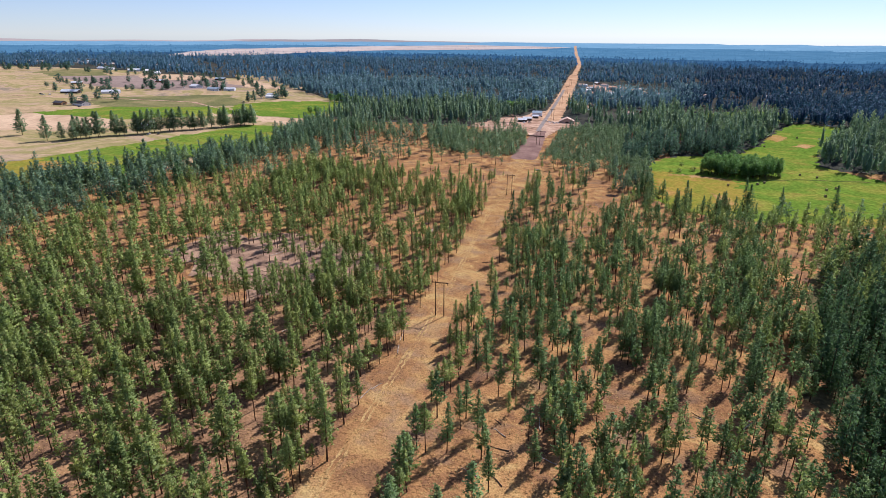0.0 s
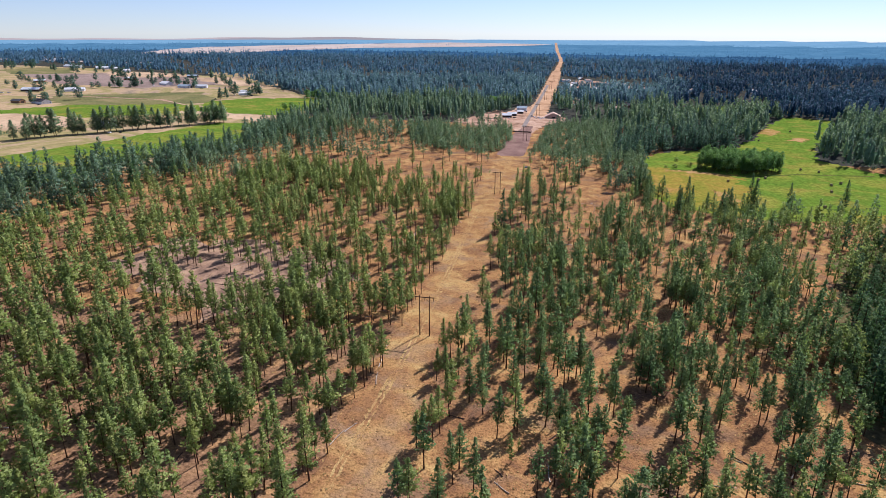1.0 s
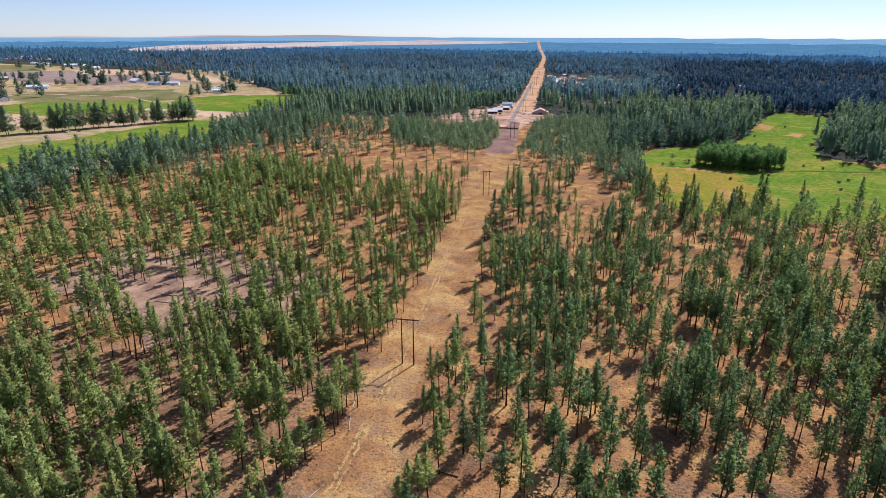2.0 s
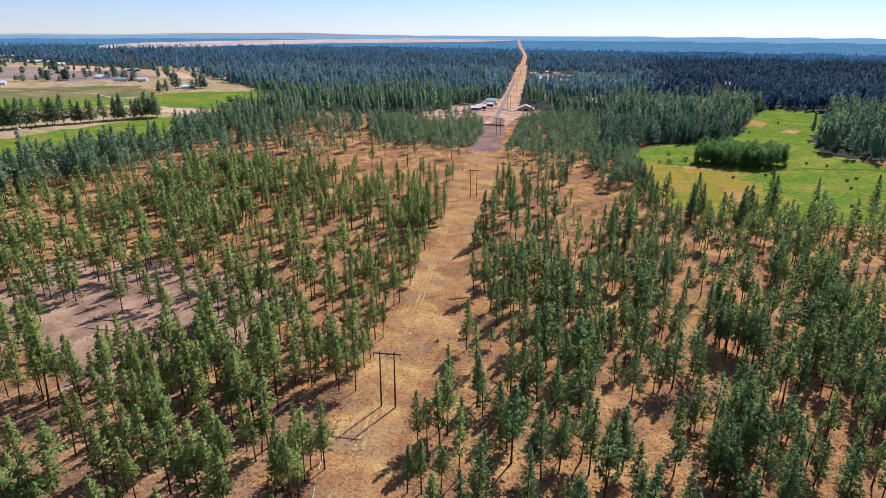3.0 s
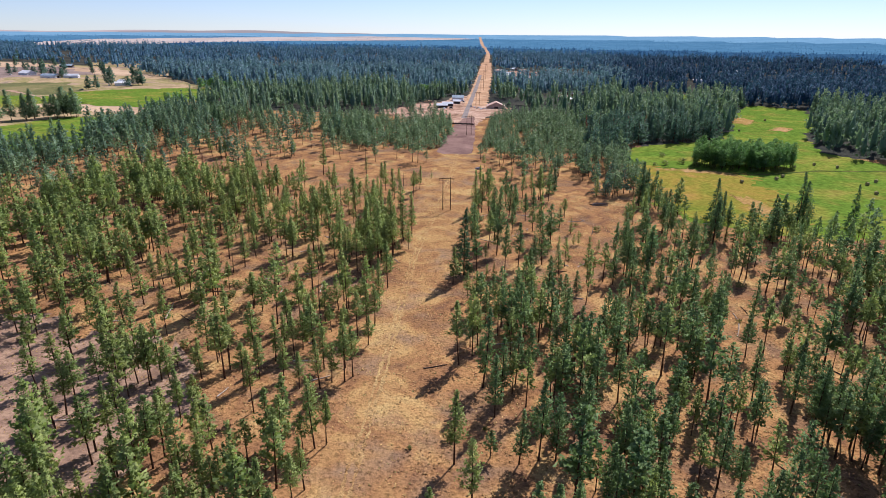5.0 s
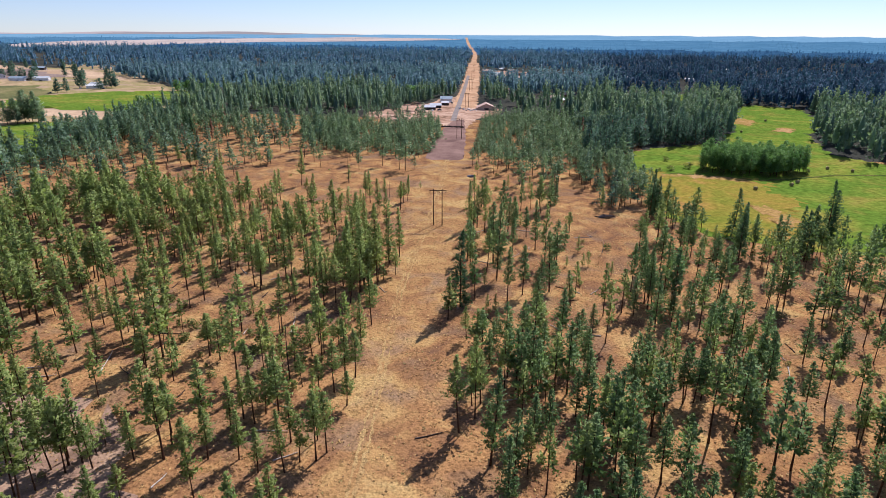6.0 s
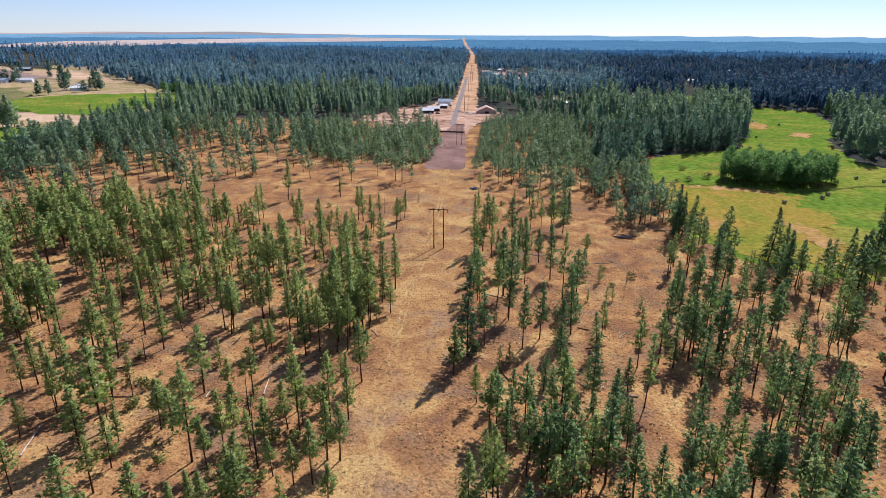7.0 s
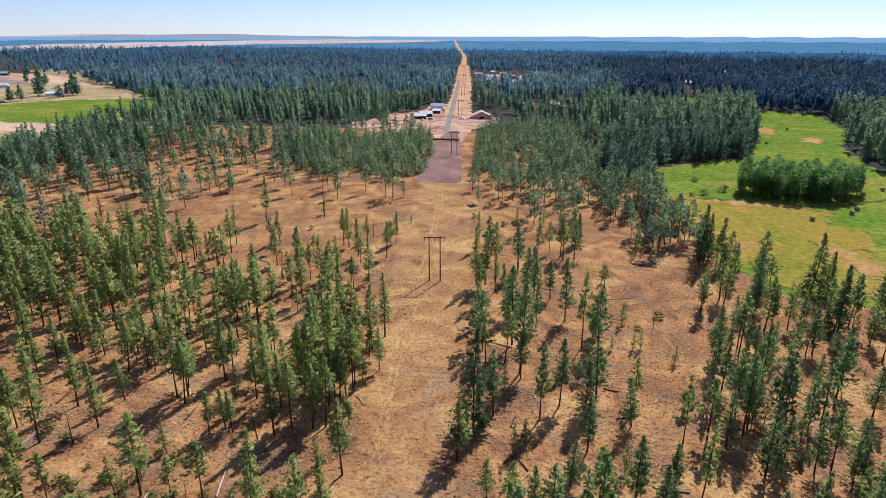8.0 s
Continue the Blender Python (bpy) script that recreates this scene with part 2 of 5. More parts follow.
def sheet(name, outline, mat, lift, label, rough=2.0, seed=1, category="ground", step=8.0):
    """A flat piece of ground cover with an uneven edge, laid just above the ground."""
    rng = np.random.RandomState(seed)
    pts = []
    for (x0, y0), (x1, y1) in zip(outline, outline[1:] + outline[:1]):
        n = max(1, int(math.hypot(x1 - x0, y1 - y0) / step))
        for i in range(n):
            e = rng.normal(0, rough, 2) if i else (0, 0)
            pts.append((x0 + (x1 - x0) * i / n + e[0], y0 + (y1 - y0) * i / n + e[1]))
    bm = bmesh.new()
    vs = [bm.verts.new((x, y, float(ground_z(x, y)) + lift)) for x, y in pts]
    bmesh.ops.triangle_fill(bm, edges=[bm.edges.new((a, b)) for a, b in zip(vs, vs[1:] + vs[:1])], use_beauty=True)
    for f in bm.faces:
        if f.normal.z < 0:
            f.normal_flip()
    me = bpy.data.meshes.new(name)
    bm.to_mesh(me), bm.free()
    me.materials.append(mat)
    return tagged(new(name, me), label, category, kind="structure")


sheet("mown_strip", [(-68, 60), (-67, 155), (-67, 196), (-68.5, 243), (-67, 296), (-70, 395), (-74, 478), (-75, 608), (-50, 608), (-46, 570), (-45, 465), (-47, 400), (-51, 350), (-53, 275), (-52, 225), (-48, 167), (-43, 125), (-40, 60)], STRIP, 0.05, "mown strip of dry tan grass under the power line", 0.9, 3, step=2.5)
sheet("meadow", [(52, 590), (53, 540), (47, 480), (60, 450), (99, 434), (142, 438), (197, 450), (225, 470), (255, 600), (219, 660), (240, 745), (306, 850), (342, 985), (296, 1012), (262, 960), (224, 870), (192, 781), (172, 744), (150, 700), (108, 680), (74, 656), (57, 626)], GREEN, 0.06, "bright green mown hay meadow with yellow patches", 2.6, 5, category="meadow", step=4.0)
sheet("hay_field", [(-520, 320), (-385, 365), (-372, 420), (-374, 482), (-353, 541), (-314, 549), (-330, 620), (-364, 680), (-380, 720), (-425, 706), (-453, 588), (-487, 470), (-501, 424), (-600, 380)], GREEN, 0.06, "green and yellow hay field beside a row of pines", 2.5, 6, category="field")
for side in (-0.8, 0.8):
    way = [(-63.5, 110), (-62, 160), (-60.5, 220), (-61, 280), (-62.5, 330), (-64.5, 380), (-63, 430), (-62, 470), (-61, 540), (-62, 600)]
    sheet("wheel_track", [(x + side - 0.32, y) for x, y in way] + [(x + side + 0.32, y) for x, y in way[::-1]], PATHWAY, 0.09, "faint pale wheel track in dry grass", 0.3, 70 + int(side > 0), category="track", step=1.5)
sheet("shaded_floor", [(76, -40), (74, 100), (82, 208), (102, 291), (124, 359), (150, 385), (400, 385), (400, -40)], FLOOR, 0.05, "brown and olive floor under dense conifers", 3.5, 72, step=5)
sheet("hay_field_margin", [(-600, 382), (-520, 324), (-430, 352), (-410, 400), (-440, 440), (-490, 452), (-502, 426)], YELLOWED, 0.11, "yellowed end of the hay field", 3, 71, category="field", step=4)
WEST_A = [  # pines west of the line: east, north, height, 120 to 225 m north
    (-69, 120.5, 18), (-65.5, 134, 25), (-77, 146, 18), (-67.5, 151.5, 20), (-69.5, 160, 14), (-67, 162.5, 13), (-125.5, 190, 11), (-101.5, 194, 12), (-68, 196, 18),
    (-87, 196.5, 15), (-68.5, 200, 14), (-85, 201.5, 16), (-74.5, 203.5, 17), (-88, 204, 17), (-69, 208.5, 13), (-66, 209, 18), (-82, 209, 14), (-102, 209.5, 14),
    (-104.5, 210.5, 15), (-67.5, 211.5, 10), (-82, 212, 15), (-113.5, 214, 17), (-93, 220, 16), (-151, 220, 13), (-134, 221, 19), (-113, 221.5, 15), (-137, 223.5, 19),
    (-142, 223.5, 16), (-94, 226, 17),
]
WEST_B = [  # pines west of the line: east, north, height, 226 to 288 m north
    (-150.5, 226, 14), (-131.5, 227, 18), (-90.5, 231.5, 18), (-72.5, 240, 15), (-68, 240.5, 15), (-85, 240.5, 14), (-80, 242, 13), (-166.5, 245, 14), (-133.5, 246.5, 9),
    (-72.5, 248, 15), (-87.5, 249.5, 12), (-81.5, 249.5, 13), (-69, 253, 12), (-81.5, 253.5, 12), (-105, 257.5, 11), (-68.5, 258, 12), (-99.5, 260.5, 16), (-99, 264, 14),
    (-112, 267, 15), (-139.5, 269, 13), (-126.5, 270, 13), (-70, 270, 17), (-68, 271.5, 13), (-100.5, 274, 14), (-127.5, 275, 15), (-126, 276.5, 15), (-147, 278, 16),
    (-140.5, 283.5, 14), (-119, 289, 14),
]
WEST_C = [  # pines west of the line: east, north, height, 290 to 336 m north
    (-111.5, 290, 12), (-116.5, 290.5, 15), (-93.5, 291, 12), (-80, 291.5, 10), (-75, 292, 14), (-105, 293, 11), (-91, 294.5, 12), (-85, 295, 11), (-70, 296, 16),
    (-100, 298, 15), (-68.5, 298.5, 14), (-76.5, 301, 12), (-90, 303.5, 13), (-86, 306.5, 13), (-89, 308, 12), (-139, 308.5, 12), (-68, 315, 9), (-84.5, 317.5, 13),
    (-140.5, 319, 13), (-75.5, 319.5, 10), (-72, 320, 14), (-80, 321.5, 9), (-93, 322.5, 11), (-71, 327, 15), (-68.5, 327, 13), (-134.5, 328.5, 9), (-91, 331, 11),
    (-107.5, 333.5, 12), (-81.5, 336, 12),
]
WEST_D = [  # pines west of the line: east, north, height, 340 to 397 m north
    (-69.5, 340, 16), (-151, 341.5, 14), (-146, 345, 12), (-144, 347.5, 12), (-141.5, 348.5, 11), (-69.5, 355.5, 17), (-132.5, 361, 21), (-99.5, 366, 10),
    (-123.5, 366.5, 16), (-86, 366.5, 17), (-142.5, 366.5, 14), (-95, 367, 10), (-97, 368.5, 9), (-83, 369, 16), (-78.5, 369, 16), (-76, 370, 16), (-132.5, 374, 18),
    (-109.5, 376.5, 16), (-87.5, 376.5, 14), (-123.5, 377, 11), (-112, 378.5, 16), (-94, 379.5, 15), (-110, 379.5, 16), (-129, 389, 14), (-103, 389, 14),
    (-148.5, 391.5, 13), (-68, 394, 12), (-100, 396, 16), (-74, 398, 17),
]
WEST_E = [  # pines west of the line: east, north, height, 398 to 569 m north
    (-131.5, 398, 12), (-163.5, 401, 16), (-71.5, 405, 19), (-85, 431.5, 19), (-90.5, 440, 17), (-102, 448.5, 20), (-85.5, 450, 9), (-152.5, 457.5, 16),
    (-177.5, 468, 11), (-216, 469.5, 16), (-87.5, 475, 15), (-136, 475.5, 17), (-77, 476, 14), (-120, 477, 11), (-93, 485.5, 16), (-95.5, 487.5, 15), (-75.5, 492.5, 13),
    (-87, 493, 11), (-178, 510, 16), (-136, 516.5, 20), (-194, 550, 12), (-214.5, 552.5, 14), (-212, 554, 13), (-222.5, 557.5, 12), (-175.5, 564, 9), (-170.5, 569, 11),
]
EAST_A = [  # pines east of the line, 128 to 187 m north
    (-40, 128, 14), (-19, 133.5, 15), (7, 138.5, 14), (15, 140.5, 12), (8.5, 141, 14), (-39.5, 145, 17), (-8, 146, 13), (-33.5, 146.5, 17), (-1, 146.5, 17),
    (39.5, 149.5, 10), (10.5, 151, 15), (21.5, 151.5, 13), (-26.5, 157, 16), (-32, 158.5, 16), (1, 159, 15), (-31.5, 164.5, 14), (44.5, 165.5, 13), (28.5, 166.5, 13),
    (-44.5, 170.5, 12), (-40.5, 173.5, 16), (-43.5, 174, 13), (58, 174.5, 19), (64.5, 176, 13), (-39.5, 178, 16), (-23.5, 179.5, 17), (32, 180, 12), (-6.5, 181.5, 17),
    (-5, 183.5, 16), (-38.5, 186.5, 16), (64, 187, 15), (-10.5, 188, 15),
]
EAST_B = [  # pines east of the line, 189 to 219 m north
    (32, 189.5, 15), (-29, 190, 15), (58, 192.5, 22), (-34, 195, 16), (58, 196, 22), (9, 197, 16), (39, 199, 16), (8, 200.5, 17), (-31.5, 201.5, 17), (-21.5, 202, 17),
    (51, 204, 17), (-39.5, 205, 13), (-46.5, 205, 12), (-43.5, 205.5, 13), (54, 207, 15), (28.5, 208, 18), (-31, 209.5, 14), (41.5, 212, 18), (32.5, 213, 19),
    (-18.5, 213.5, 19), (1.5, 213.5, 13), (62, 214, 19), (-4.5, 214, 17), (18, 216.5, 20), (32.5, 217, 13), (-2, 217, 17), (-8, 217, 20), (-14.5, 217.5, 17),
    (28.5, 218.5, 19), (-44.5, 218.5, 15), (21.5, 219, 15),
]
EAST_C = [  # pines east of the line, 219 to 252 m north
    (-0.5, 219.5, 17), (17.5, 220, 15), (-47, 220.5, 15), (46, 221, 13), (-42, 221.5, 18), (-9.5, 221.5, 18), (-26.5, 222, 14), (-14, 222, 14), (40.5, 222, 12),
    (21.5, 222, 17), (25.5, 223, 19), (49, 224, 17), (37, 225, 14), (20.5, 225, 17), (-41, 225.5, 16), (29.5, 227.5, 20), (41, 227.5, 14), (-28.5, 230, 14),
    (17.5, 236, 11), (-15, 237.5, 16), (-23, 238.5, 13), (-35, 239, 15), (-35, 242, 14), (-26.5, 243.5, 18), (-23, 244, 18), (-19.5, 244, 18), (-15, 245, 13),
    (-43.5, 245, 14), (5.5, 249, 16), (-19.5, 249, 14), (63, 252.5, 18),
]
EAST_D = [  # pines east of the line, 253 to 284 m north
    (33, 253.5, 10), (-12.5, 254, 16), (36, 254.5, 9), (14, 256, 14), (17.5, 257, 18), (-37, 257.5, 15), (24, 257.5, 15), (64, 257.5, 15), (-12.5, 259, 15),
    (23.5, 259.5, 16), (-3, 261, 13), (64, 264.5, 20), (13.5, 266, 11), (-5, 266.5, 15), (10, 267.5, 15), (-41, 268.5, 17), (-7.5, 269, 16), (-28, 270, 13),
    (45, 270, 15), (-24, 271.5, 19), (-6, 272, 15), (-20.5, 272, 13), (56, 272.5, 17), (44, 275, 19), (3, 276.5, 15), (41.5, 276.5, 15), (-14, 277.5, 17),
    (43.5, 278.5, 20), (36.5, 282.5, 15), (42.5, 283, 22), (39, 285, 18),
]
EAST_E = [  # pines east of the line, 285 to 324 m north
    (-33, 285.5, 16), (36.5, 287, 17), (83.5, 287.5, 13), (38.5, 290, 17), (-31.5, 293, 16), (-9, 294.5, 15), (35.5, 295, 16), (-4, 295, 15), (-36, 297.5, 21),
    (28.5, 299.5, 16), (-28, 300, 15), (-10, 300, 11), (-15.5, 302.5, 11), (-24.5, 303.5, 14), (40.5, 304.5, 15), (-42.5, 307.5, 18), (-17, 315.5, 12), (-10, 317.5, 14),
    (20, 318, 16), (3, 318.5, 13), (-38, 318.5, 14), (-4, 321, 13), (-13.5, 321, 14), (35, 321.5, 13), (19, 322, 13), (-40.5, 323, 12), (8.5, 323, 14), (11, 323.5, 14),
    (27, 324, 19), (17.5, 324, 14), (13, 324.5, 13),
]
EAST_F = [  # pines east of the line, 328 to 381 m north
    (-27, 328.5, 15), (-23.5, 329, 16), (-31.5, 330.5, 13), (5, 331.5, 15), (-19.5, 332, 15), (-36, 332.5, 12), (-11.5, 335, 12), (-35, 336.5, 12), (-14.5, 337.5, 15),
    (-12, 337.5, 11), (4.5, 340.5, 13), (54, 344, 10), (45.5, 344.5, 14), (55.5, 345.5, 11), (-21, 353, 10), (-26.5, 355, 10), (30.5, 355.5, 9), (-6.5, 357, 9),
    (41, 357, 11), (11.5, 360, 17), (21.5, 361.5, 14), (29, 362.5, 13), (-21.5, 365.5, 13), (7.5, 369, 13), (23.5, 371, 11), (-10.5, 374.5, 12), (14.5, 375.5, 15),
    (-30, 376, 18), (-20, 377, 14), (-25, 381.5, 17), (44.5, 381.5, 13),
]
EAST_G = [  # pines east of the line, 383 to 555 m north
    (15.5, 384, 17), (-16, 385, 21), (15, 391, 17), (37.5, 392.5, 10), (-33, 392.5, 13), (-33, 395, 27), (-36.5, 400, 16), (17, 401.5, 17), (28.5, 405.5, 11),
    (-34, 410, 23), (46.5, 411, 13), (-11.5, 413.5, 11), (58, 420.5, 22), (-26.5, 421, 14), (39.5, 424, 17), (-35, 425.5, 13), (-17.5, 426, 20), (-5, 434, 9),
    (26, 436.5, 11), (44, 440, 18), (-20, 441.5, 13), (35, 446, 19), (-27.5, 446, 16), (-43.5, 451, 21), (-37, 455.5, 21), (-4.5, 495.5, 15), (-41.5, 555.5, 9),
]
YOUNG_A = [  # young pines, 123 to 364 m north
    (-46.5, 123.5, 8), (-45, 136, 8), (36, 155.5, 7), (-18.5, 170, 9), (-17, 175.5, 4), (-19.5, 176, 5), (-6.5, 190.5, 7), (-136, 242.5, 6), (-124.5, 246, 8),
    (-27.5, 248, 8), (-134, 249.5, 8), (-116.5, 332.5, 8), (-109.5, 348, 8), (-106.5, 352, 5), (-75, 357.5, 7), (-15.5, 359, 8), (-105.5, 359.5, 8), (-36.5, 364.5, 7),
]
YOUNG_B = [  # young pines, 377 to 529 m north
    (19, 377.5, 8), (-37, 387.5, 7), (7.5, 403, 5), (-7.5, 409, 4), (0.5, 410, 6), (-1.5, 410, 5), (63, 420.5, 8), (56, 433, 8), (55.5, 439, 9), (-0.5, 457, 7),
    (-157.5, 481.5, 8), (19.5, 489.5, 12), (-199.5, 514, 8), (-72, 520.5, 4), (-13.5, 522, 8), (-24.5, 529.5, 7), (-113, 530, 9),
]
SNAGS_A = [  # dead snags, 323 to 525 m north
    (-83.5, 323.5, 17), (-89, 335.5, 14), (-126, 340.5, 6), (-135, 344, 7), (-125.5, 361, 8), (-89, 365, 10), (54, 400.5, 4), (-110.5, 454.5, 10), (-85.5, 499, 8),
    (-112, 525.5, 17),
]
MORE = [  # pines close to others, 347 to 450 m north
    (-164.5, 404.5, 11), (-148, 444, 11), (-149.5, 440.5, 12), (-124.5, 413.5, 19), (-111.5, 383, 13), (-104, 386.5, 19), (-77, 378, 17), (-69, 412, 19), (-84, 446, 11),
    (-97.5, 433, 19), (-113.5, 439.5, 15), (-113, 419, 18), (-40.5, 452, 19), (-24.5, 447, 16), (-11, 416.5, 9), (31.5, 426, 10), (19, 407, 13), (40, 432.5, 19),
    (12.5, 373, 19), (50.5, 407.5, 9), (54, 430.5, 9), (26, 357, 11), (28.5, 358.5, 10), (-42, 349, 10), (-37.5, 349, 10), (-34, 347.5, 10), (-16.5, 348, 17),
    (-11, 348, 11), (19, 371, 9), (18, 366, 10),
]
TALL = WEST_A + WEST_B + WEST_C + WEST_D + WEST_E + EAST_A + EAST_B + EAST_C + EAST_D + EAST_E + EAST_F + EAST_G + MORE
SAPLINGS = YOUNG_A + YOUNG_B + [(-21.5, 458, 6), (-1, 425, 7), (59, 449, 6), (-34, 367.5, 6)]
DEAD = SNAGS_A


# ---- trees ----
def wood(rng, H, r0, bend, limbs, crown_from, R):
    """Trunk and bare limbs."""
    V, F, N = [], [], []

    def tube(path, radii, sides):
        k = sum(len(v) for v in V)
        ang = np.arange(sides) * 2 * np.pi / sides
        ring = np.stack([np.cos(ang), np.sin(ang), np.zeros(sides)], 1)
        V.append(np.concatenate([p + ring * r for p, r in zip(path, radii)]))
        N.append(np.tile(ring, (len(path), 1)))
        for i in range(len(path) - 1):
            a = k + i * sides + np.arange(sides)
            b = k + i * sides + (np.arange(sides) + 1) % sides
            F.append(np.stack([a, b, b + sides, a + sides], 1))

    t = np.linspace(0, 1, 6)
    off = np.array([np.sin(t * 2.3) * bend[0], np.sin(t * 1.7) * bend[1]]).T
    path = np.column_stack([off * H, t * H])
    path[0, 2] = -0.4
    tube(path, r0 * np.array([1.25, 0.88, 0.72, 0.55, 0.34, 0.08]), 6)
    for i in range(limbs):
        u = rng.uniform(crown_from * 0.45, 0.92)
        a = rng.uniform(0, 6.28)
        base = np.array([np.interp(u, t, path[:, j]) for j in range(3)])
        n = R * (0.45 if u < crown_from else 0.85) * rng.uniform(0.5, 1) * min(1, 1.6 * (1 - u) + 0.2)
        tip = base + np.array([np.cos(a), np.sin(a), rng.uniform(-0.1, 0.45)]) * n
        tube(np.array([base, tip]), (r0 * 0.16, r0 * 0.05), 3)
    F = np.concatenate(F)
    return np.concatenate(V), np.concatenate([F[:, :3], F[:, [0, 2, 3]]]), off * H, np.concatenate(N)


def needles(rng, H, crown_from, R, n, quads, size, shape, off, per=4, scruff=0.4):
    """A crown of fan-shaped needle tufts set along branches: triangles."""
    slim = 0.26 if size < 0.8 else 0.33
    nb = max(3, n // per)
    u = (np.arange(nb) + rng.uniform(0, 1, nb)) / nb
    if shape == "pine":
        prof = ((1 - u) ** 0.84 + 0.05) * (0.66 + 0.34 * np.minimum(1, u * 4.0)) * (1 + 0.16 * np.sin(u * 40 + rng.uniform(0, 6)))
    elif shape == "fir":
        prof = (1 - u) ** 0.85 + 0.04
    else:
        prof = np.sqrt(np.clip(1 - (2 * u - 0.9) ** 2 / 1.25, 0.02, 1))
    u = u ** (1.12 if shape == "pine" else 1.25)
    az = rng.uniform(0, 6.283, nb)
    if shape == "pine":  # thin on one side, which shifts with height, and some stunted branches
        lopsided = (1 + 0.28 * np.cos(az - rng.uniform(0, 6.28) - rng.uniform(-5, 5) * u)) * np.where(rng.rand(nb) < 0.18, 0.5, 1.0)
    else:
        lopsided = 1 + 0.22 * np.cos(az - rng.uniform(0, 6.28))
    length = R * prof * rng.uniform(0.58, 1.18, nb) * lopsided
    z = H * (crown_from + (1 - crown_from) * u)
    B = np.repeat(np.arange(nb), per)
    f = np.tile(np.linspace(0.38, 1.02, per) ** (0.8 if per > 5 else 1.0), nb) + rng.normal(0, 0.1, nb * per)
    rise = (0.3 if shape != "fir" else -0.15) + rng.normal(0, 0.14, nb)
    c = np.stack([np.cos(az[B]) * length[B] * f, np.sin(az[B]) * length[B] * f, z[B] + length[B] * f * rise[B]], 1)
    c += rng.normal(0, 0.22 * size, c.shape)
    h = np.clip(c[:, 2] / H, 0, 1)
    c[:, 0] += np.interp(h, np.linspace(0, 1, len(off)), off[:, 0])
    c[:, 1] += np.interp(h, np.linspace(0, 1, len(off)), off[:, 1])
    c, aa = np.repeat(c, quads, 0), np.repeat(az[B], quads) + rng.normal(0, 0.8, len(B) * quads)
    d = np.stack([np.cos(aa), np.sin(aa), rng.normal(0.45, 0.5, len(aa))], 1)
    d /= np.linalg.norm(d, axis=1)[:, None]
    w = np.cross(d, rng.normal(0, 0.75, d.shape) + np.array([0, 0, 0.8]))
    w /= np.linalg.norm(w, axis=1)[:, None] + 1e-6
    s = (size * rng.uniform(0.6, 1.3, len(aa)) * np.repeat(0.5 + 0.5 * np.clip(prof, 0, 1), per * quads))[:, None]
    down = np.array([0, 0, -0.14]) * s
    V = np.stack([c - d * s * 0.5, c + d * s * 0.5 + w * s * slim + down, c + d * s * 0.5 - w * s * slim], 1).reshape(-1, 3)
    fluff = np.repeat(np.stack([np.cos(az[B]) * 0.9, np.sin(az[B]) * 0.9, 0.15 + 0.75 * u[B]], 1), quads, 0) + rng.normal(0, scruff, c.shape)
    fluff /= np.linalg.norm(fluff, axis=1)[:, None]
    T = V.reshape(-1, 3, 3)
    turned = np.einsum("ij,ij->i", np.cross(T[:, 1] - T[:, 0], T[:, 2] - T[:, 0]), fluff) < 0
    T[turned] = T[turned][:, [0, 2, 1]]
    return T.reshape(-1, 3), np.arange(len(V)).reshape(-1, 3), np.repeat(fluff, 3, 0)


def tree_shape(seed, H, crown_from, R, n, quads, size, shape="pine", limbs=9, r0=None, bend=0.02, per=4):
    rng = np.random.RandomState(seed)
    r0 = r0 or 0.0095 * H + 0.03
    wv, wf, off, wn_ = wood(rng, H, r0, rng.normal(0, bend, 2), limbs, crown_from, R)
    cv, cf, cn = needles(rng, H, crown_from, R, n, quads, size, shape, off, per)
    return wv, wf, cv, cf, wn_, cn


def tree_thing(name, shape, bark, leaf, label, category, group):
    """A tree as a thing: an Empty at its foot with its trunk and crown."""
    wv, wf, cv, cf, wn_, cn = shape
    root = tagged(new(name), label, category, group)
    for part_name, v, f, m, nn in (("trunk", wv, wf, bark, None), ("crown", cv, cf, leaf, cn)):
        if len(f):
            new(part_name, mesh_of(part_name, v, f, m, smooth=True, normals=nn)).parent = root
    return root


def stand_at(x, y):
    return float(ground_z(x, y))


def plant(models, rows, rng):
    """Copies of the model trees at (east, north, height); the first use of each model takes its own place."""
    used = set()
    for i, (x, y, h) in enumerate(rows):
        ob, H = models[rng.randint(len(models))]
        m = pose(x, y, stand_at(x, y), rng.normal(0, 1.2), rng.normal(0, 1.2), rng.uniform(0, 360))
        k = h / H
        wide = k ** 0.6 * rng.uniform(0.88, 1.16)
        t = ob if ob.name not in used else copy_thing(ob, m)
        used.add(ob.name)
        t.matrix_basis = m
        t.scale = (wide, wide, k)


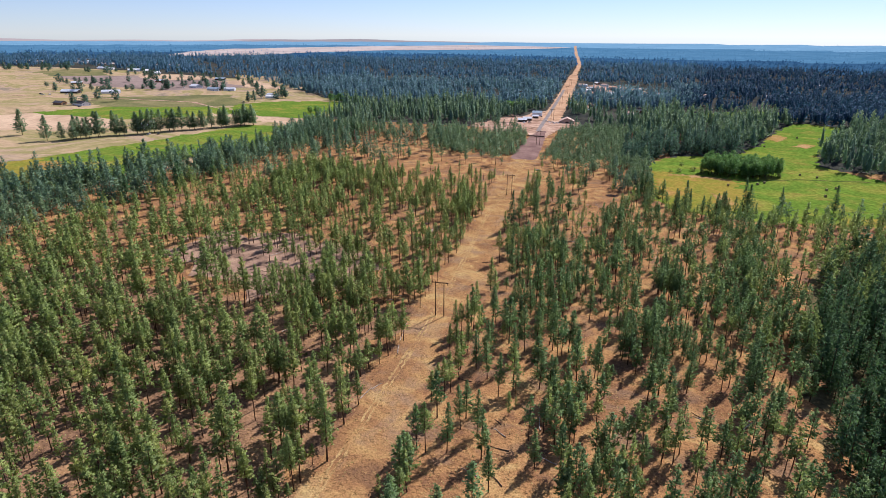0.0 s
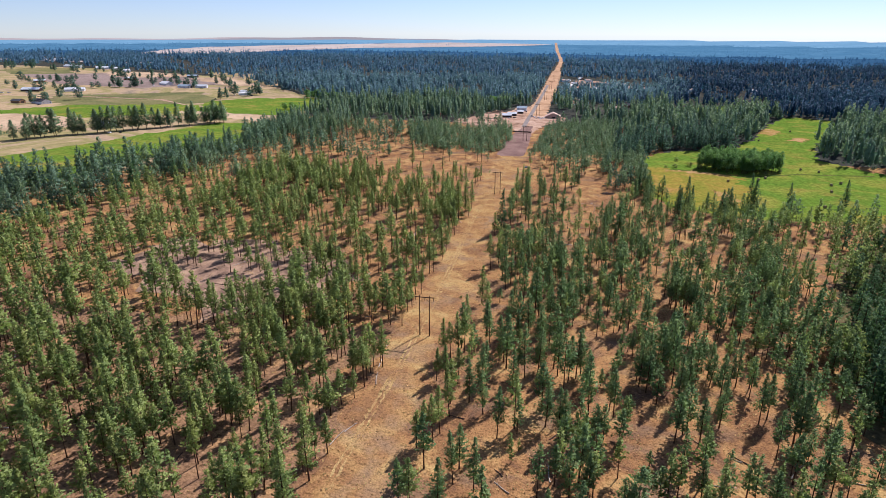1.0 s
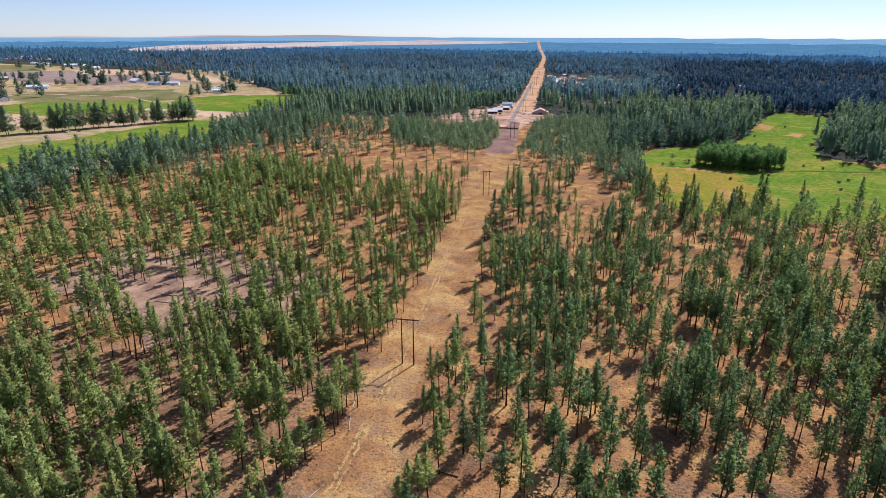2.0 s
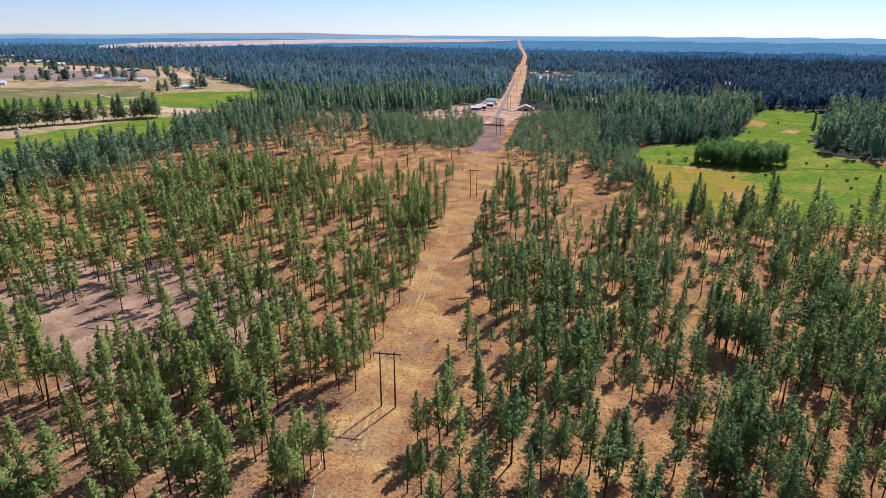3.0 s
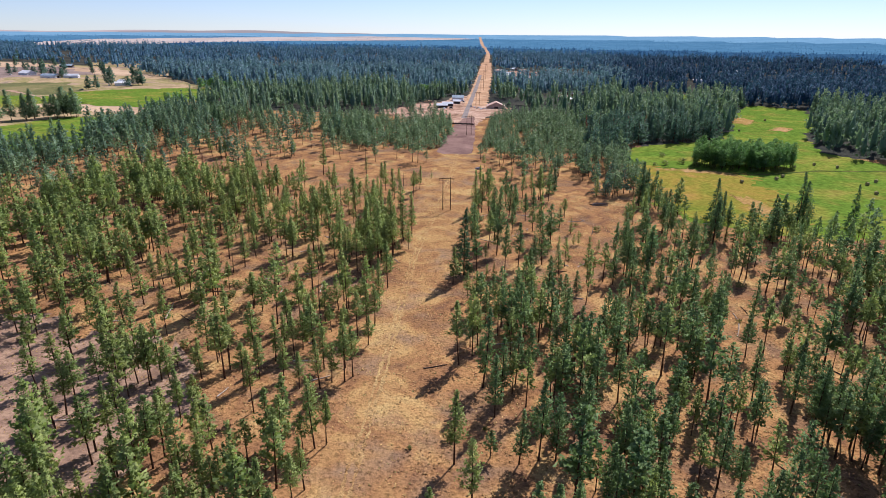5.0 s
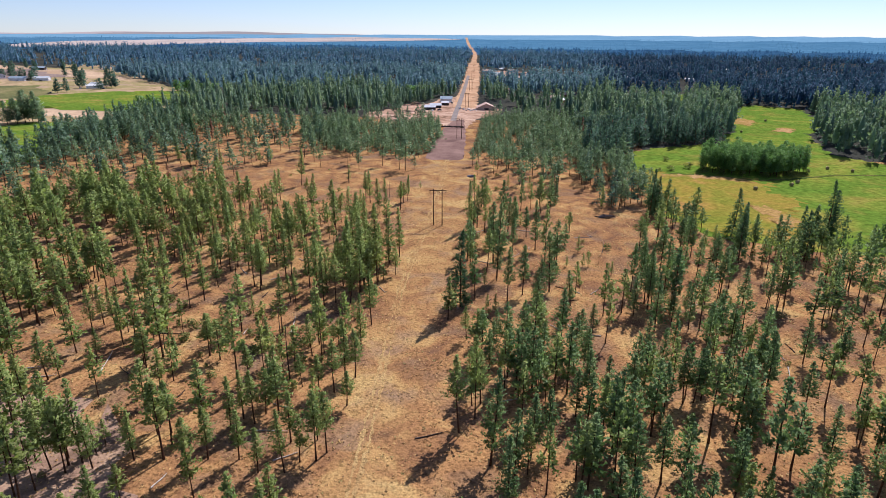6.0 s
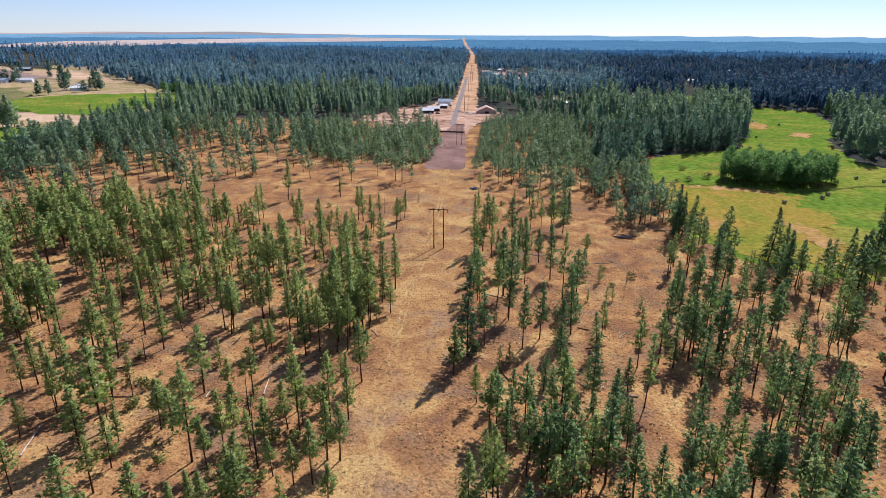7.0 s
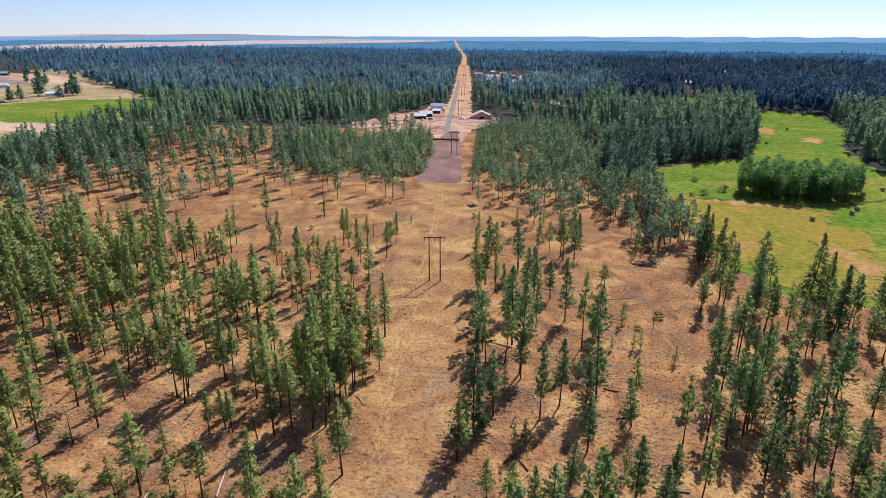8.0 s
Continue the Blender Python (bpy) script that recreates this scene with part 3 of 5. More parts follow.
def woods(name, shapes, rows, mats, label, rng, category="woodland"):
    """Many trees in one mesh: rows of east, north, height; shapes: (trunk v, trunk f, crown v, crown f, trunk normals, crown normals, height, material index)."""
    VV, FF, MM, NN, base = [], [], [], [], 0
    pick = rng.randint(len(shapes), size=len(rows))
    rows = np.asarray(rows, float)
    for s, (wv, wf, cv, cf, wn_, cn, H, mi) in enumerate(shapes):
        r = rows[pick == s]
        if not len(r):
            continue
        v = np.concatenate([wv, cv]) if len(wv) else cv
        f = np.concatenate([wf, cf + len(wv)]) if len(wv) else cf
        mat = np.concatenate([np.zeros(len(wf), int), np.full(len(cf), mi)])
        a = rng.uniform(0, 6.283, len(r))
        k = r[:, 2] / H
        wide = k ** 0.6 * rng.uniform(0.72, 1.25, len(r))
        ca, sa_ = np.cos(a) * wide, np.sin(a) * wide
        P = np.empty((len(r), len(v), 3))
        P[:, :, 0] = v[None, :, 0] * ca[:, None] - v[None, :, 1] * sa_[:, None] + r[:, 0, None]
        P[:, :, 1] = v[None, :, 0] * sa_[:, None] + v[None, :, 1] * ca[:, None] + r[:, 1, None]
        P[:, :, 2] = v[None, :, 2] * k[:, None] + ground_z(r[:, 0], r[:, 1])[:, None]
        VV.append(P.reshape(-1, 3))
        nn = np.concatenate([wn_, cn]) if len(wv) else cn
        Q = np.empty_like(P, dtype=np.float32)
        Q[:, :, 0] = nn[None, :, 0] * np.cos(a)[:, None] - nn[None, :, 1] * np.sin(a)[:, None]
        Q[:, :, 1] = nn[None, :, 0] * np.sin(a)[:, None] + nn[None, :, 1] * np.cos(a)[:, None]
        Q[:, :, 2] = nn[None, :, 2]
        NN.append(Q.reshape(-1, 3))
        FF.append((f[None] + (np.arange(len(r)) * len(v))[:, None, None] + base).reshape(-1, 3))
        MM.append(np.tile(mat, len(r)))
        base += len(r) * len(v)
    me = mesh_of(name, np.concatenate(VV), np.concatenate(FF), mats, np.concatenate(MM), smooth=True, normals=np.concatenate(NN))
    return tagged(new(name, me), label, category, kind="stuff")


# the planted pines, dead snags and saplings
rng = np.random.RandomState(11)
LABEL_PINE = "tall slender ponderosa pine with bare lower trunk and ragged green crown"
pines = []
for i in range(12):
    H = 16.0
    sh = tree_shape(100 + i, H, rng.uniform(0.22, 0.48), rng.uniform(2.0, 3.1), 2050, 1, 0.54, limbs=16, per=12)
    pines.append((tree_thing("ponderosa_pine", sh, BARK, PINE, LABEL_PINE, "pine tree", "pines along the power line"), H))
plant(pines, [t for t in TALL if t[0] < -36], rng)
bushy = []
for i in range(8):
    sh = tree_shape(120 + i, 16.0, rng.uniform(0.15, 0.32), rng.uniform(2.4, 3.3), 2300, 1, 0.56, limbs=16, per=12)
    bushy.append((tree_thing("ponderosa_pine", sh, BARK, EAST, "full-crowned dark green ponderosa pine on dry grass", "pine tree", "pines along the power line"), 16.0))
plant(bushy, [t for t in TALL if t[0] >= -36], rng)
saplings = []
for i in range(4):
    sh = tree_shape(200 + i, 6.0, 0.12, 1.3, 420, 2, 0.34, limbs=6, r0=0.08, per=6)
    saplings.append((tree_thing("young_pine", sh, BARK, PINE, "small young pine with branches down to the dry grass", "pine tree", "young pines"), 6.0))
plant(saplings, SAPLINGS, rng)
snags = []
for i in range(3):
    wv, wf, off, _ = wood(np.random.RandomState(300 + i), 11.0, 0.17, (0.03, -0.02), 16, 0.4, 1.6)
    root = tagged(new("dead_pine"), "bare dead pine snag with broken grey limbs", "dead tree", "dead snags")
    new("trunk", mesh_of("trunk", wv, wf, CHAR, smooth=True)).parent = root
    snags.append((root, 11.0))
plant(snags, DEAD, rng)
red = tree_thing("dead_red_pine", tree_shape(321, 11.0, 0.25, 1.5, 300, 2, 0.6, limbs=14), BARK, RUST, "dying pine with rust-red needles among green pines", "pine tree", "dying pines")
plant([(red, 11.0)], [(-141.0, 466.0, 11), (-258, 552, 17), (-236, 594, 20), (-257, 709, 19), (-205, 508, 12), (-163, 755, 18), (94, 717, 18), (-292, 560, 16), (-168, 448, 10), (-215, 562, 15), (-238, 640, 17), (-200, 705, 16), (62, 690, 18), (76, 704, 19), (44, 716, 16), (-152, 432, 9), (-226, 590, 16)], rng)
firs = []
for i in range(2):
    sh = tree_shape(340 + i, 22.0, 0.06, 4.0, 3600, 1, 0.72, per=12, shape="pine" if i else "fir", limbs=20)
    firs.append((tree_thing("big_conifer", sh, BARK, DEEP, "large dense dark green conifer with branches to the ground", "conifer tree", "big conifers"), 22.0))
plant(firs, [(-44.5, 370, 25), (39, 477, 23), (44, 482, 19), (-2, 498, 13), (107.7, 456.5, 25), (112, 460, 20), (130.3, 453.5, 21), (67.5, 453.9, 21), (71, 450, 16), (84, 428, 19), (172, 476, 20), (90, 444, 17), (59.5, 424.5, 20), (-262, 650, 25), (-274, 640, 23), (-254, 636, 24), (-246, 628, 22), (-290, 600, 24), (-268, 590, 20)], rng)


# ---- woods by area ----
def inside(poly, x, y):
    x, y = np.asarray(x, float), np.asarray(y, float)
    c = np.zeros(x.shape, bool)
    for (x0, y0), (x1, y1) in zip(poly, poly[1:] + poly[:1]):
        cross = ((y0 > y) != (y1 > y)) & (x < (x1 - x0) * (y - y0) / ((y1 - y0) or 1e-9) + x0)
        c ^= cross
    return c


FARM = [(-900, 330), (-430, 360), (-372, 420), (-314, 549), (-330, 620), (-372, 869), (-400, 967), (-505, 1091), (-638, 1220), (-801, 1372), (-940, 1409), (-1076, 1430), (-1243, 1498), (-1518, 1516), (-1720, 1440), (-1500, 1000)]
MEADOW = [(52, 590), (53, 540), (50, 480), (62, 452), (99, 436), (142, 440), (197, 452), (225, 470), (255, 600), (219, 660), (240, 745), (306, 850), (342, 985), (296, 1012), (262, 960), (224, 870), (192, 781), (172, 744), (150, 700), (108, 680), (74, 656), (57, 626)]
YARD = [(-136, 912), (-128, 880), (-158, 842), (-160, 812), (-136, 786), (-118, 765), (-92, 786), (-76, 765), (-72, 742), (-54, 740), (-47, 800), (-22, 850), (-18, 895), (-44, 915), (-60, 1030), (-92, 1000), (-104, 930)]
PASTURE = [(122, 971), (214, 960), (266, 1031), (311, 1057), (319, 1167), (259, 1154), (130, 1060)]
sheet("farmland", FARM, STRAW, 0.03, "straw-coloured farmland with green and grey patches", 6, 21, category="field", step=30)
sheet("pasture", [(-367, 965), (-440, 1009), (-517, 973), (-560, 905), (-519, 810), (-445, 790), (-385, 790), (-372, 869)], GREEN, 0.10, "green pasture beside a farmstead", 3, 22, category="field")
sheet("pasture_strip", [(-600, 690), (-520, 760), (-470, 800), (-560, 860), (-700, 800), (-760, 700)], GREEN, 0.10, "pale green pasture on the farmland", 4, 23, category="field")
sheet("clearing_grass", PASTURE, GREEN, 0.06, "small green clearing among dark conifers", 3, 24, category="meadow")
sheet("yard", YARD, DIRT, 0.06, "dusty pink earth yard round the farm buildings", 2, 25)
sheet("dark_track", [(-77, 603), (-72, 597), (-63, 600), (-55, 598), (-51.5, 604), (-52, 680), (-55, 748), (-57, 800), (-67, 795), (-73, 745), (-76, 680)], GRAVEL, 0.12, "dark brown gravel track along the cleared line", 0.6, 26, category="track")
sheet("pine_duff", [(-290, 235), (-230, 240), (-180, 225), (-130, 232), (-100, 240), (-74, 232), (-72, 195), (-72, 150), (-74, 80), (-150, 80), (-290, 200)], DUFF, 0.035, "brown needle duff under the crowded pines", 3.5, 44, step=4)
sheet("needle_litter", [(-225, 268), (-190, 250), (-165, 246), (-141, 234), (-112, 244), (-104, 285), (-125, 312), (-165, 318), (-215, 312)], LITTER, 0.04, "pinkish grey bare ground with needle litter", 5, 27, step=5)


LINE_TURNS = [-58.9, -59.5, -61.3, -67.4, -74, -88, -118, -170]


def line_x(y):
    return np.interp(y, [1000, 1220, 1500, 2025, 2750, 3050, 3600, 4700], LINE_TURNS)


edge = list(np.arange(900, 2001, 50))
sheet("cleared_line", [(float(line_x(y)) - 15, y) for y in edge] + [(float(line_x(y)) + 13, y) for y in edge[::-1]], FARSTRIP, 0.08, "long cleared strip of dry grass between the woods", 1.6, 28, step=6)
far_edge = list(np.arange(1980, 4601, 90))
sheet("far_cleared_line", [(float(line_x(y)) - 9, y) for y in far_edge] + [(float(line_x(y)) + 6, y) for y in far_edge[::-1]], FARSTRIP, 0.9, "pale cleared strip running on to the horizon", 2.0, 33, step=20)
edge = list(np.arange(790, 1501, 60))
sheet("road", [(float(line_x(y)) - 11.5, y) for y in edge] + [(float(line_x(y)) - 6, y) for y in edge[::-1]], ASPHALT, 0.14, "straight grey country road running to the horizon", 0.15, 29, category="road")
sheet("village_clearing", [(-40, 1100), (-12, 1080), (15, 1250), (60, 1340), (120, 1470), (70, 1600), (-10, 1640), (-35, 1400)], DIRT, 0.05, "bare dusty ground between village houses", 4, 34, step=8)
sheet("far_field", [(-1764, 2321), (-1937, 2719), (-1985, 3137), (-1790, 3560), (-1450, 3980), (-900, 4420), (-300, 4390), (-180, 4330), (-300, 4200), (-700, 3910), (-1200, 3560), (-1450, 3080), (-1547, 2483)], PALE, 3.0, "pale harvested field far across the woods", 8, 30, category="field", step=60)


def open_land(x, y):
    """Where no trees stand."""
    o = inside(FARM, x, y) | inside(MEADOW, x, y) | inside(YARD, x, y) | inside(PASTURE, x, y)
    o |= (y < 620) & (x > np.interp(y, [60, 155, 300, 395, 478, 608], [-69, -68, -69, -71, -76, -76])) & (x < np.interp(y, [60, 125, 167, 225, 275, 350, 465, 608], [-39, -42, -47, -51, -52, -50, -42, -46]))
    o |= np.abs(x - line_x(y) - np.where(y > 620, 0, 1e6)) < 17
    return o


# trees for each 400 square metres, in squares of 40 m: west to east from -420 m, south to north from 80 m
DENSITY = (
    "9999999983229999", "9999999981229999", "9999888981229999", "8888877861238999", "7754321552347999", "7743222352557999", "6632222132335777", "5533223550002456",
    "6643223450000344", "7752211220000333", "7751110000060000", "7762110000280000", "8863111112491000", "9974111233691000", "9985222488997999", "9986333599999999")
# the nearer stand: pines for each 180 square metres, in squares of 20 m from -240 m east and 110 m north
NEAR_DENSITY = (
    "66666653311146333",  # from 110 m north
    "66666665312163333",  # from 130 m north
    "66666665312444433",  # from 150 m north
    "56666665211643311",  # from 170 m north
    "55555555304433231",  # from 190 m north
    "54554477125444423",  # from 210 m north
    "44230688203334444",  # from 230 m north
    "32300366211332244",  # from 250 m north
    "23312342102534454",  # from 270 m north
    "44324454303641545",  # from 290 m north
    "43232244205340314",  # from 310 m north
    "33343224404233224",  # from 330 m north
    "63442102211103122",  # from 350 m north
    "66442236411133212",  # from 370 m north
    "66323436621102123",  # from 390 m north
    "63255543021103222",  # from 410 m north
    "66555443012103112",  # from 430 m north
    "66664112111000311",  # from 450 m north
    "66641112111101200",  # from 470 m north
)
YOUNG_WEST = [(-150, 622), (-112, 606), (-75, 614), (-73, 700), (-80, 772), (-104, 780), (-116, 742), (-134, 748), (-150, 770), (-178, 790), (-190, 700)]
YOUNG_EAST = [(-45, 622), (-20, 606), (30, 628), (66, 660), (70, 790), (30, 830), (-20, 838), (-40, 800), (-43, 700)]
rng = np.random.RandomState(21)
placed = np.array([(r[0], r[1]) for r in TALL + SAPLINGS])
near_p, near_f, mid_p, mid_f, back_p, back_f = [], [], [], [], [], []
for j, row in enumerate(DENSITY):
    for i, ch in enumerate(row):
        for k in range(rng.poisson(int(ch) * 7.0)):
            x, y = -420 + 40 * i + rng.uniform(0, 40), 80 + 40 * j + rng.uniform(0, 40)
            if -240 < x < 70 and 110 < y < 490:
                continue
            edge_x = np.interp(y, [100, 156, 208, 243, 277, 321, 359], [69, 76, 83, 92, 104, 118, 134])
            if x < -1.2 * y - 20 or x > max(0.42 * y + 60, 0.67 * y - 180) or (edge_x - 30 < x < edge_x and y < 360 and rng.rand() < 0.85):
                continue
            if bool(open_land(np.array(x), np.array(y))) or (len(placed) and np.min(np.hypot(placed[:, 0] - x, placed[:, 1] - y)) < 3.2):
                continue
            placed = np.vstack([placed, (x, y)])
            dark = (edge_x < x and y < 390 and rng.rand() < (1 if y < 270 else 0.6)) or (x > 30 and y > 600) or (x < -150 and y > 470 and rng.rand() < 0.3) or (x > 20 and 440 < y < 560 and rng.rand() < 0.5) or (x < -290 and y > 300 and rng.rand() < 0.5)
            thicket = y > 590 and -140 < x < 50
            if thicket and (bool(inside(YOUNG_WEST, np.array(x), np.array(y))) or bool(inside(YOUNG_EAST, np.array(x), np.array(y)))):
                continue
            h = rng.normal((25 if x > 0 else 18) if y > 600 else 20 if x < -200 else 13 if y > 440 else 20 if y < 270 else 17, 3.0) if dark else rng.normal(10.5, 2) if thicket else rng.normal(15.0, 3.4) if x < -150 and y > 470 else rng.normal(15.0, 2.8)
            level = 0 if -165 < x < (145 if dark else 110) and y < 430 else 1 if y < 430 and x > -300 else 2
            ((near_f, mid_f, back_f) if dark else (near_p, mid_p, back_p))[level].append((x, y, max(4, h)))
surveyed = placed[:len(TALL)]
for j, row in enumerate(NEAR_DENSITY):
    for i, ch in enumerate(row):
        x0, y0 = -240 + 20 * i, 110 + 20 * j
        standing = int(np.sum((surveyed[:, 0] > x0) & (surveyed[:, 0] < x0 + 20) & (surveyed[:, 1] > y0) & (surveyed[:, 1] < y0 + 20)))
        wanted, tries = rng.poisson(max(0, int(ch) * (2.2 if x0 < -50 else 1.75 if y0 < 215 else 2.7) - standing)), 0
        while wanted > 0 and tries < 120:
            tries += 1
            x, y = x0 + rng.uniform(0, 20), y0 + rng.uniform(0, 20)
            clump = math.sin(x * 0.33 + 2.2 * math.sin(y * 0.11)) * math.sin(y * 0.29 + 1.7 * math.sin(x * 0.13))
            if clump + rng.uniform(-0.55, 0.55) < 0.08 or bool(open_land(np.array(x), np.array(y))) or x < -1.2 * y - 20 or np.min(np.hypot(placed[:, 0] - x, placed[:, 1] - y)) < 2.1:
                continue
            edge_x = np.interp(y, [100, 156, 208, 243, 277, 321, 359], [69, 76, 83, 92, 104, 118, 134])
            if x > edge_x - 2:
                continue
            wanted -= 1
            placed = np.vstack([placed, (x, y)])
            (near_p if -175 < x else mid_p).append((x, y, max(5.0, rng.normal(14.5, 3.0) if rng.rand() > 0.12 else rng.uniform(4, 8))))


def shapes(kind, count, seed, n, quads, size, limbs, material_index, girth=1.0, low=None, per=4):
    out = []
    r = np.random.RandomState(seed)
    for i in range(count):
        if kind == "pine":
            s = tree_shape(seed + i, 15.0, (low or r.uniform(0.2, 0.4)) * r.uniform(0.8, 1.2), r.uniform(2.2, 3.1) * girth, n, quads, size, limbs=limbs, per=per)
        else:
            s = tree_shape(seed + i, 18.0, r.uniform(0.08, 0.2), r.uniform(2.4, 3.2) * girth, n, quads, size, shape="fir", limbs=limbs, per=per)
        out.append((*s, 15.0 if kind == "pine" else 18.0, material_index))
    return out


P1 = shapes("pine", 8, 400, 680, 1, 0.82, 5, 1, 1.08, per=8) + shapes("pine", 5, 412, 520, 1, 0.8, 8, 2, 0.92, low=0.42, per=8)
F1 = shapes("fir", 8, 430, 900, 1, 0.95, 4, 2, 1.3, per=8)
P2, F2 = shapes("pine", 10, 460, 310, 1, 1.15, 3, 1, 1.08, per=6), shapes("pine", 6, 480, 420, 1, 1.4, 0, 2, 1.45, low=0.14, per=6)
P3, F3 = shapes("pine", 8, 700, 350, 1, 1.15, 2, 1, 1.42, per=6), shapes("pine", 8, 720, 380, 1, 1.3, 0, 2, 1.6, low=0.15, per=6)
E3 = shapes("fir", 8, 740, 400, 1, 1.35, 2, 2, 1.4, per=6)
woods("pine_woods", P1, [t for t in near_p if t[0] < -45], [BARK, PINE, OLIVE], "open stand of many slender ponderosa pines", rng)
woods("eastern_pine_woods", P1, [t for t in near_p if t[0] >= -45], [BARK, EAST, PINE], "clumps of green ponderosa pines on dry grass", rng)
woods("conifer_woods", F1, near_f, [BARK, PINE, DEEP], "dense stand of tall dark green conifers", rng)
woods("side_pine_woods", P2, mid_p, [BARK, PINE, FIR], "crowded stand of slender green pines", rng)
woods("dark_conifer_woods", F2, mid_f, [BARK, PINE, DEEP], "dense tall dark conifers in deep shade", rng)
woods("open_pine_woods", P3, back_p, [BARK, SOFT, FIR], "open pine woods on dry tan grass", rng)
young = []
for grove, spacing in ((YOUNG_WEST, 4.6), (YOUNG_EAST, 4.2)):
    g = np.array(grove)
    for x in np.arange(g[:, 0].min(), g[:, 0].max(), spacing):
        for y in np.arange(g[:, 1].min(), g[:, 1].max(), spacing):
            px_, py_ = x + rng.uniform(-2, 2), y + rng.uniform(-2, 2)
            if bool(inside(grove, np.array(px_), np.array(py_))) and rng.rand() < 0.68 + 0.5 * math.sin(px_ * 0.16 + 1) * math.sin(py_ * 0.13):
                tall_by = 1.0 if px_ < -72 else float(np.interp(px_, [-40, 0, 60], [0.72, 0.88, 1.5]))
                (young if tall_by < 1.25 or rng.rand() < 0.35 else back_f).append((px_, py_, max(3.5, rng.normal(8.6, 2.4) * tall_by * (1.5 if rng.rand() < 0.08 else 1))))
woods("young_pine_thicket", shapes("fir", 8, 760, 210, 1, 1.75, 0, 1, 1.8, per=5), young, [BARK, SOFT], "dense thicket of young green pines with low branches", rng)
for x, y in ((-131, 838), (-127, 842), (-152, 822), (-158, 826), (-150, 832), (-140, 795), (-135, 850), (-118, 792), (-112, 800), (-143, 805), (-122, 812), (-145, 842), (-125, 815), (-128, 862), (-133, 870), (-102, 796), (-97, 800), (-22, 842), (-28, 836)):
    back_f.append((x, y, rng.uniform(10, 16)))
woods("mixed_conifer_woods", F3, [t for t in back_f if t[0] < 20], [BARK, PINE, FIR], "dark conifers beyond the open stand", rng)
woods("meadow_edge_conifers", E3, [(x, y, h * rng.uniform(0.55, 1.12)) for x, y, h in back_f if x >= 20 and not (x < 110 and 590 < y < 770 and rng.rand() < 0.35)], [BARK, PINE, DUSKY], "tall dark conifers along the edge of the meadow", rng)


def crowns_only(kind, seed, count, n, size, material_index, girth=1.0):
    out = []
    r = np.random.RandomState(seed)
    for i in range(count):
        off = np.zeros((6, 2))
        low, R = (0.12, r.uniform(3.3, 4.5)) if kind == "fir" else (0.26, r.uniform(3.1, 4.0))
        R *= girth
        cv, cf, cn = needles(r, 18.0, low, R, n, 1, size, kind, off, per=4, scruff=0.16)
        # the dense inner foliage: a ragged cone
        sides, k, faces = 5, np.arange(5), []
        k1 = (k + 1) % sides
        ring = k * 6.283 / sides
        levels = ((0.0, 0.25), (0.2, 0.4), (0.55, 0.26)) if n > 60 else ((0.06, 0.45),)
        core = [np.stack([np.cos(ring) * R * w * r.uniform(0.75, 1.1, sides), np.sin(ring) * R * w * r.uniform(0.75, 1.1, sides), 18.0 * (low + (1 - low) * (u + r.uniform(-0.05, 0.05, sides)))], 1) for u, w in levels]
        core = np.concatenate(core + [np.array([[0, 0, 16.2]])])
        for q in range(len(levels) - 1):
            a, b = k + q * sides, k1 + q * sides
            faces += [np.stack((a, b, b + sides), 1), np.stack((a, b + sides, a + sides), 1)]
        q = (len(levels) - 1) * sides
        cores = np.concatenate(faces + [np.stack((k + q, k1 + q, np.full(sides, q + sides)), 1)])
        core_n = core * np.array([1, 1, 0]) + np.array([0, 0, 0.5])
        core_n /= np.linalg.norm(core_n, axis=1)[:, None]
        cv, cf, cn = np.concatenate([core, cv]), np.concatenate([cores, cf + len(core)]), np.concatenate([core_n, cn])
        out.append((np.zeros((0, 3)), np.zeros((0, 3), int), cv, cf, np.zeros((0, 3)), cn, 18.0, material_index))
    return out


VILLAGE = [(-26, 1566), (2, 1650), (20, 1600), (36, 1490), (37, 1360), (74, 1433), (95, 1500), (142, 1473), (245, 1452), (353, 1439), (55, 1013), (71, 1058), (-20, 1420), (110, 1390), (224, 1404), (281, 1401), (353, 1432), (-11, 1479), (-36, 1575), (649, 1905), (576, 1871), (56, 984), (132, 1391)]


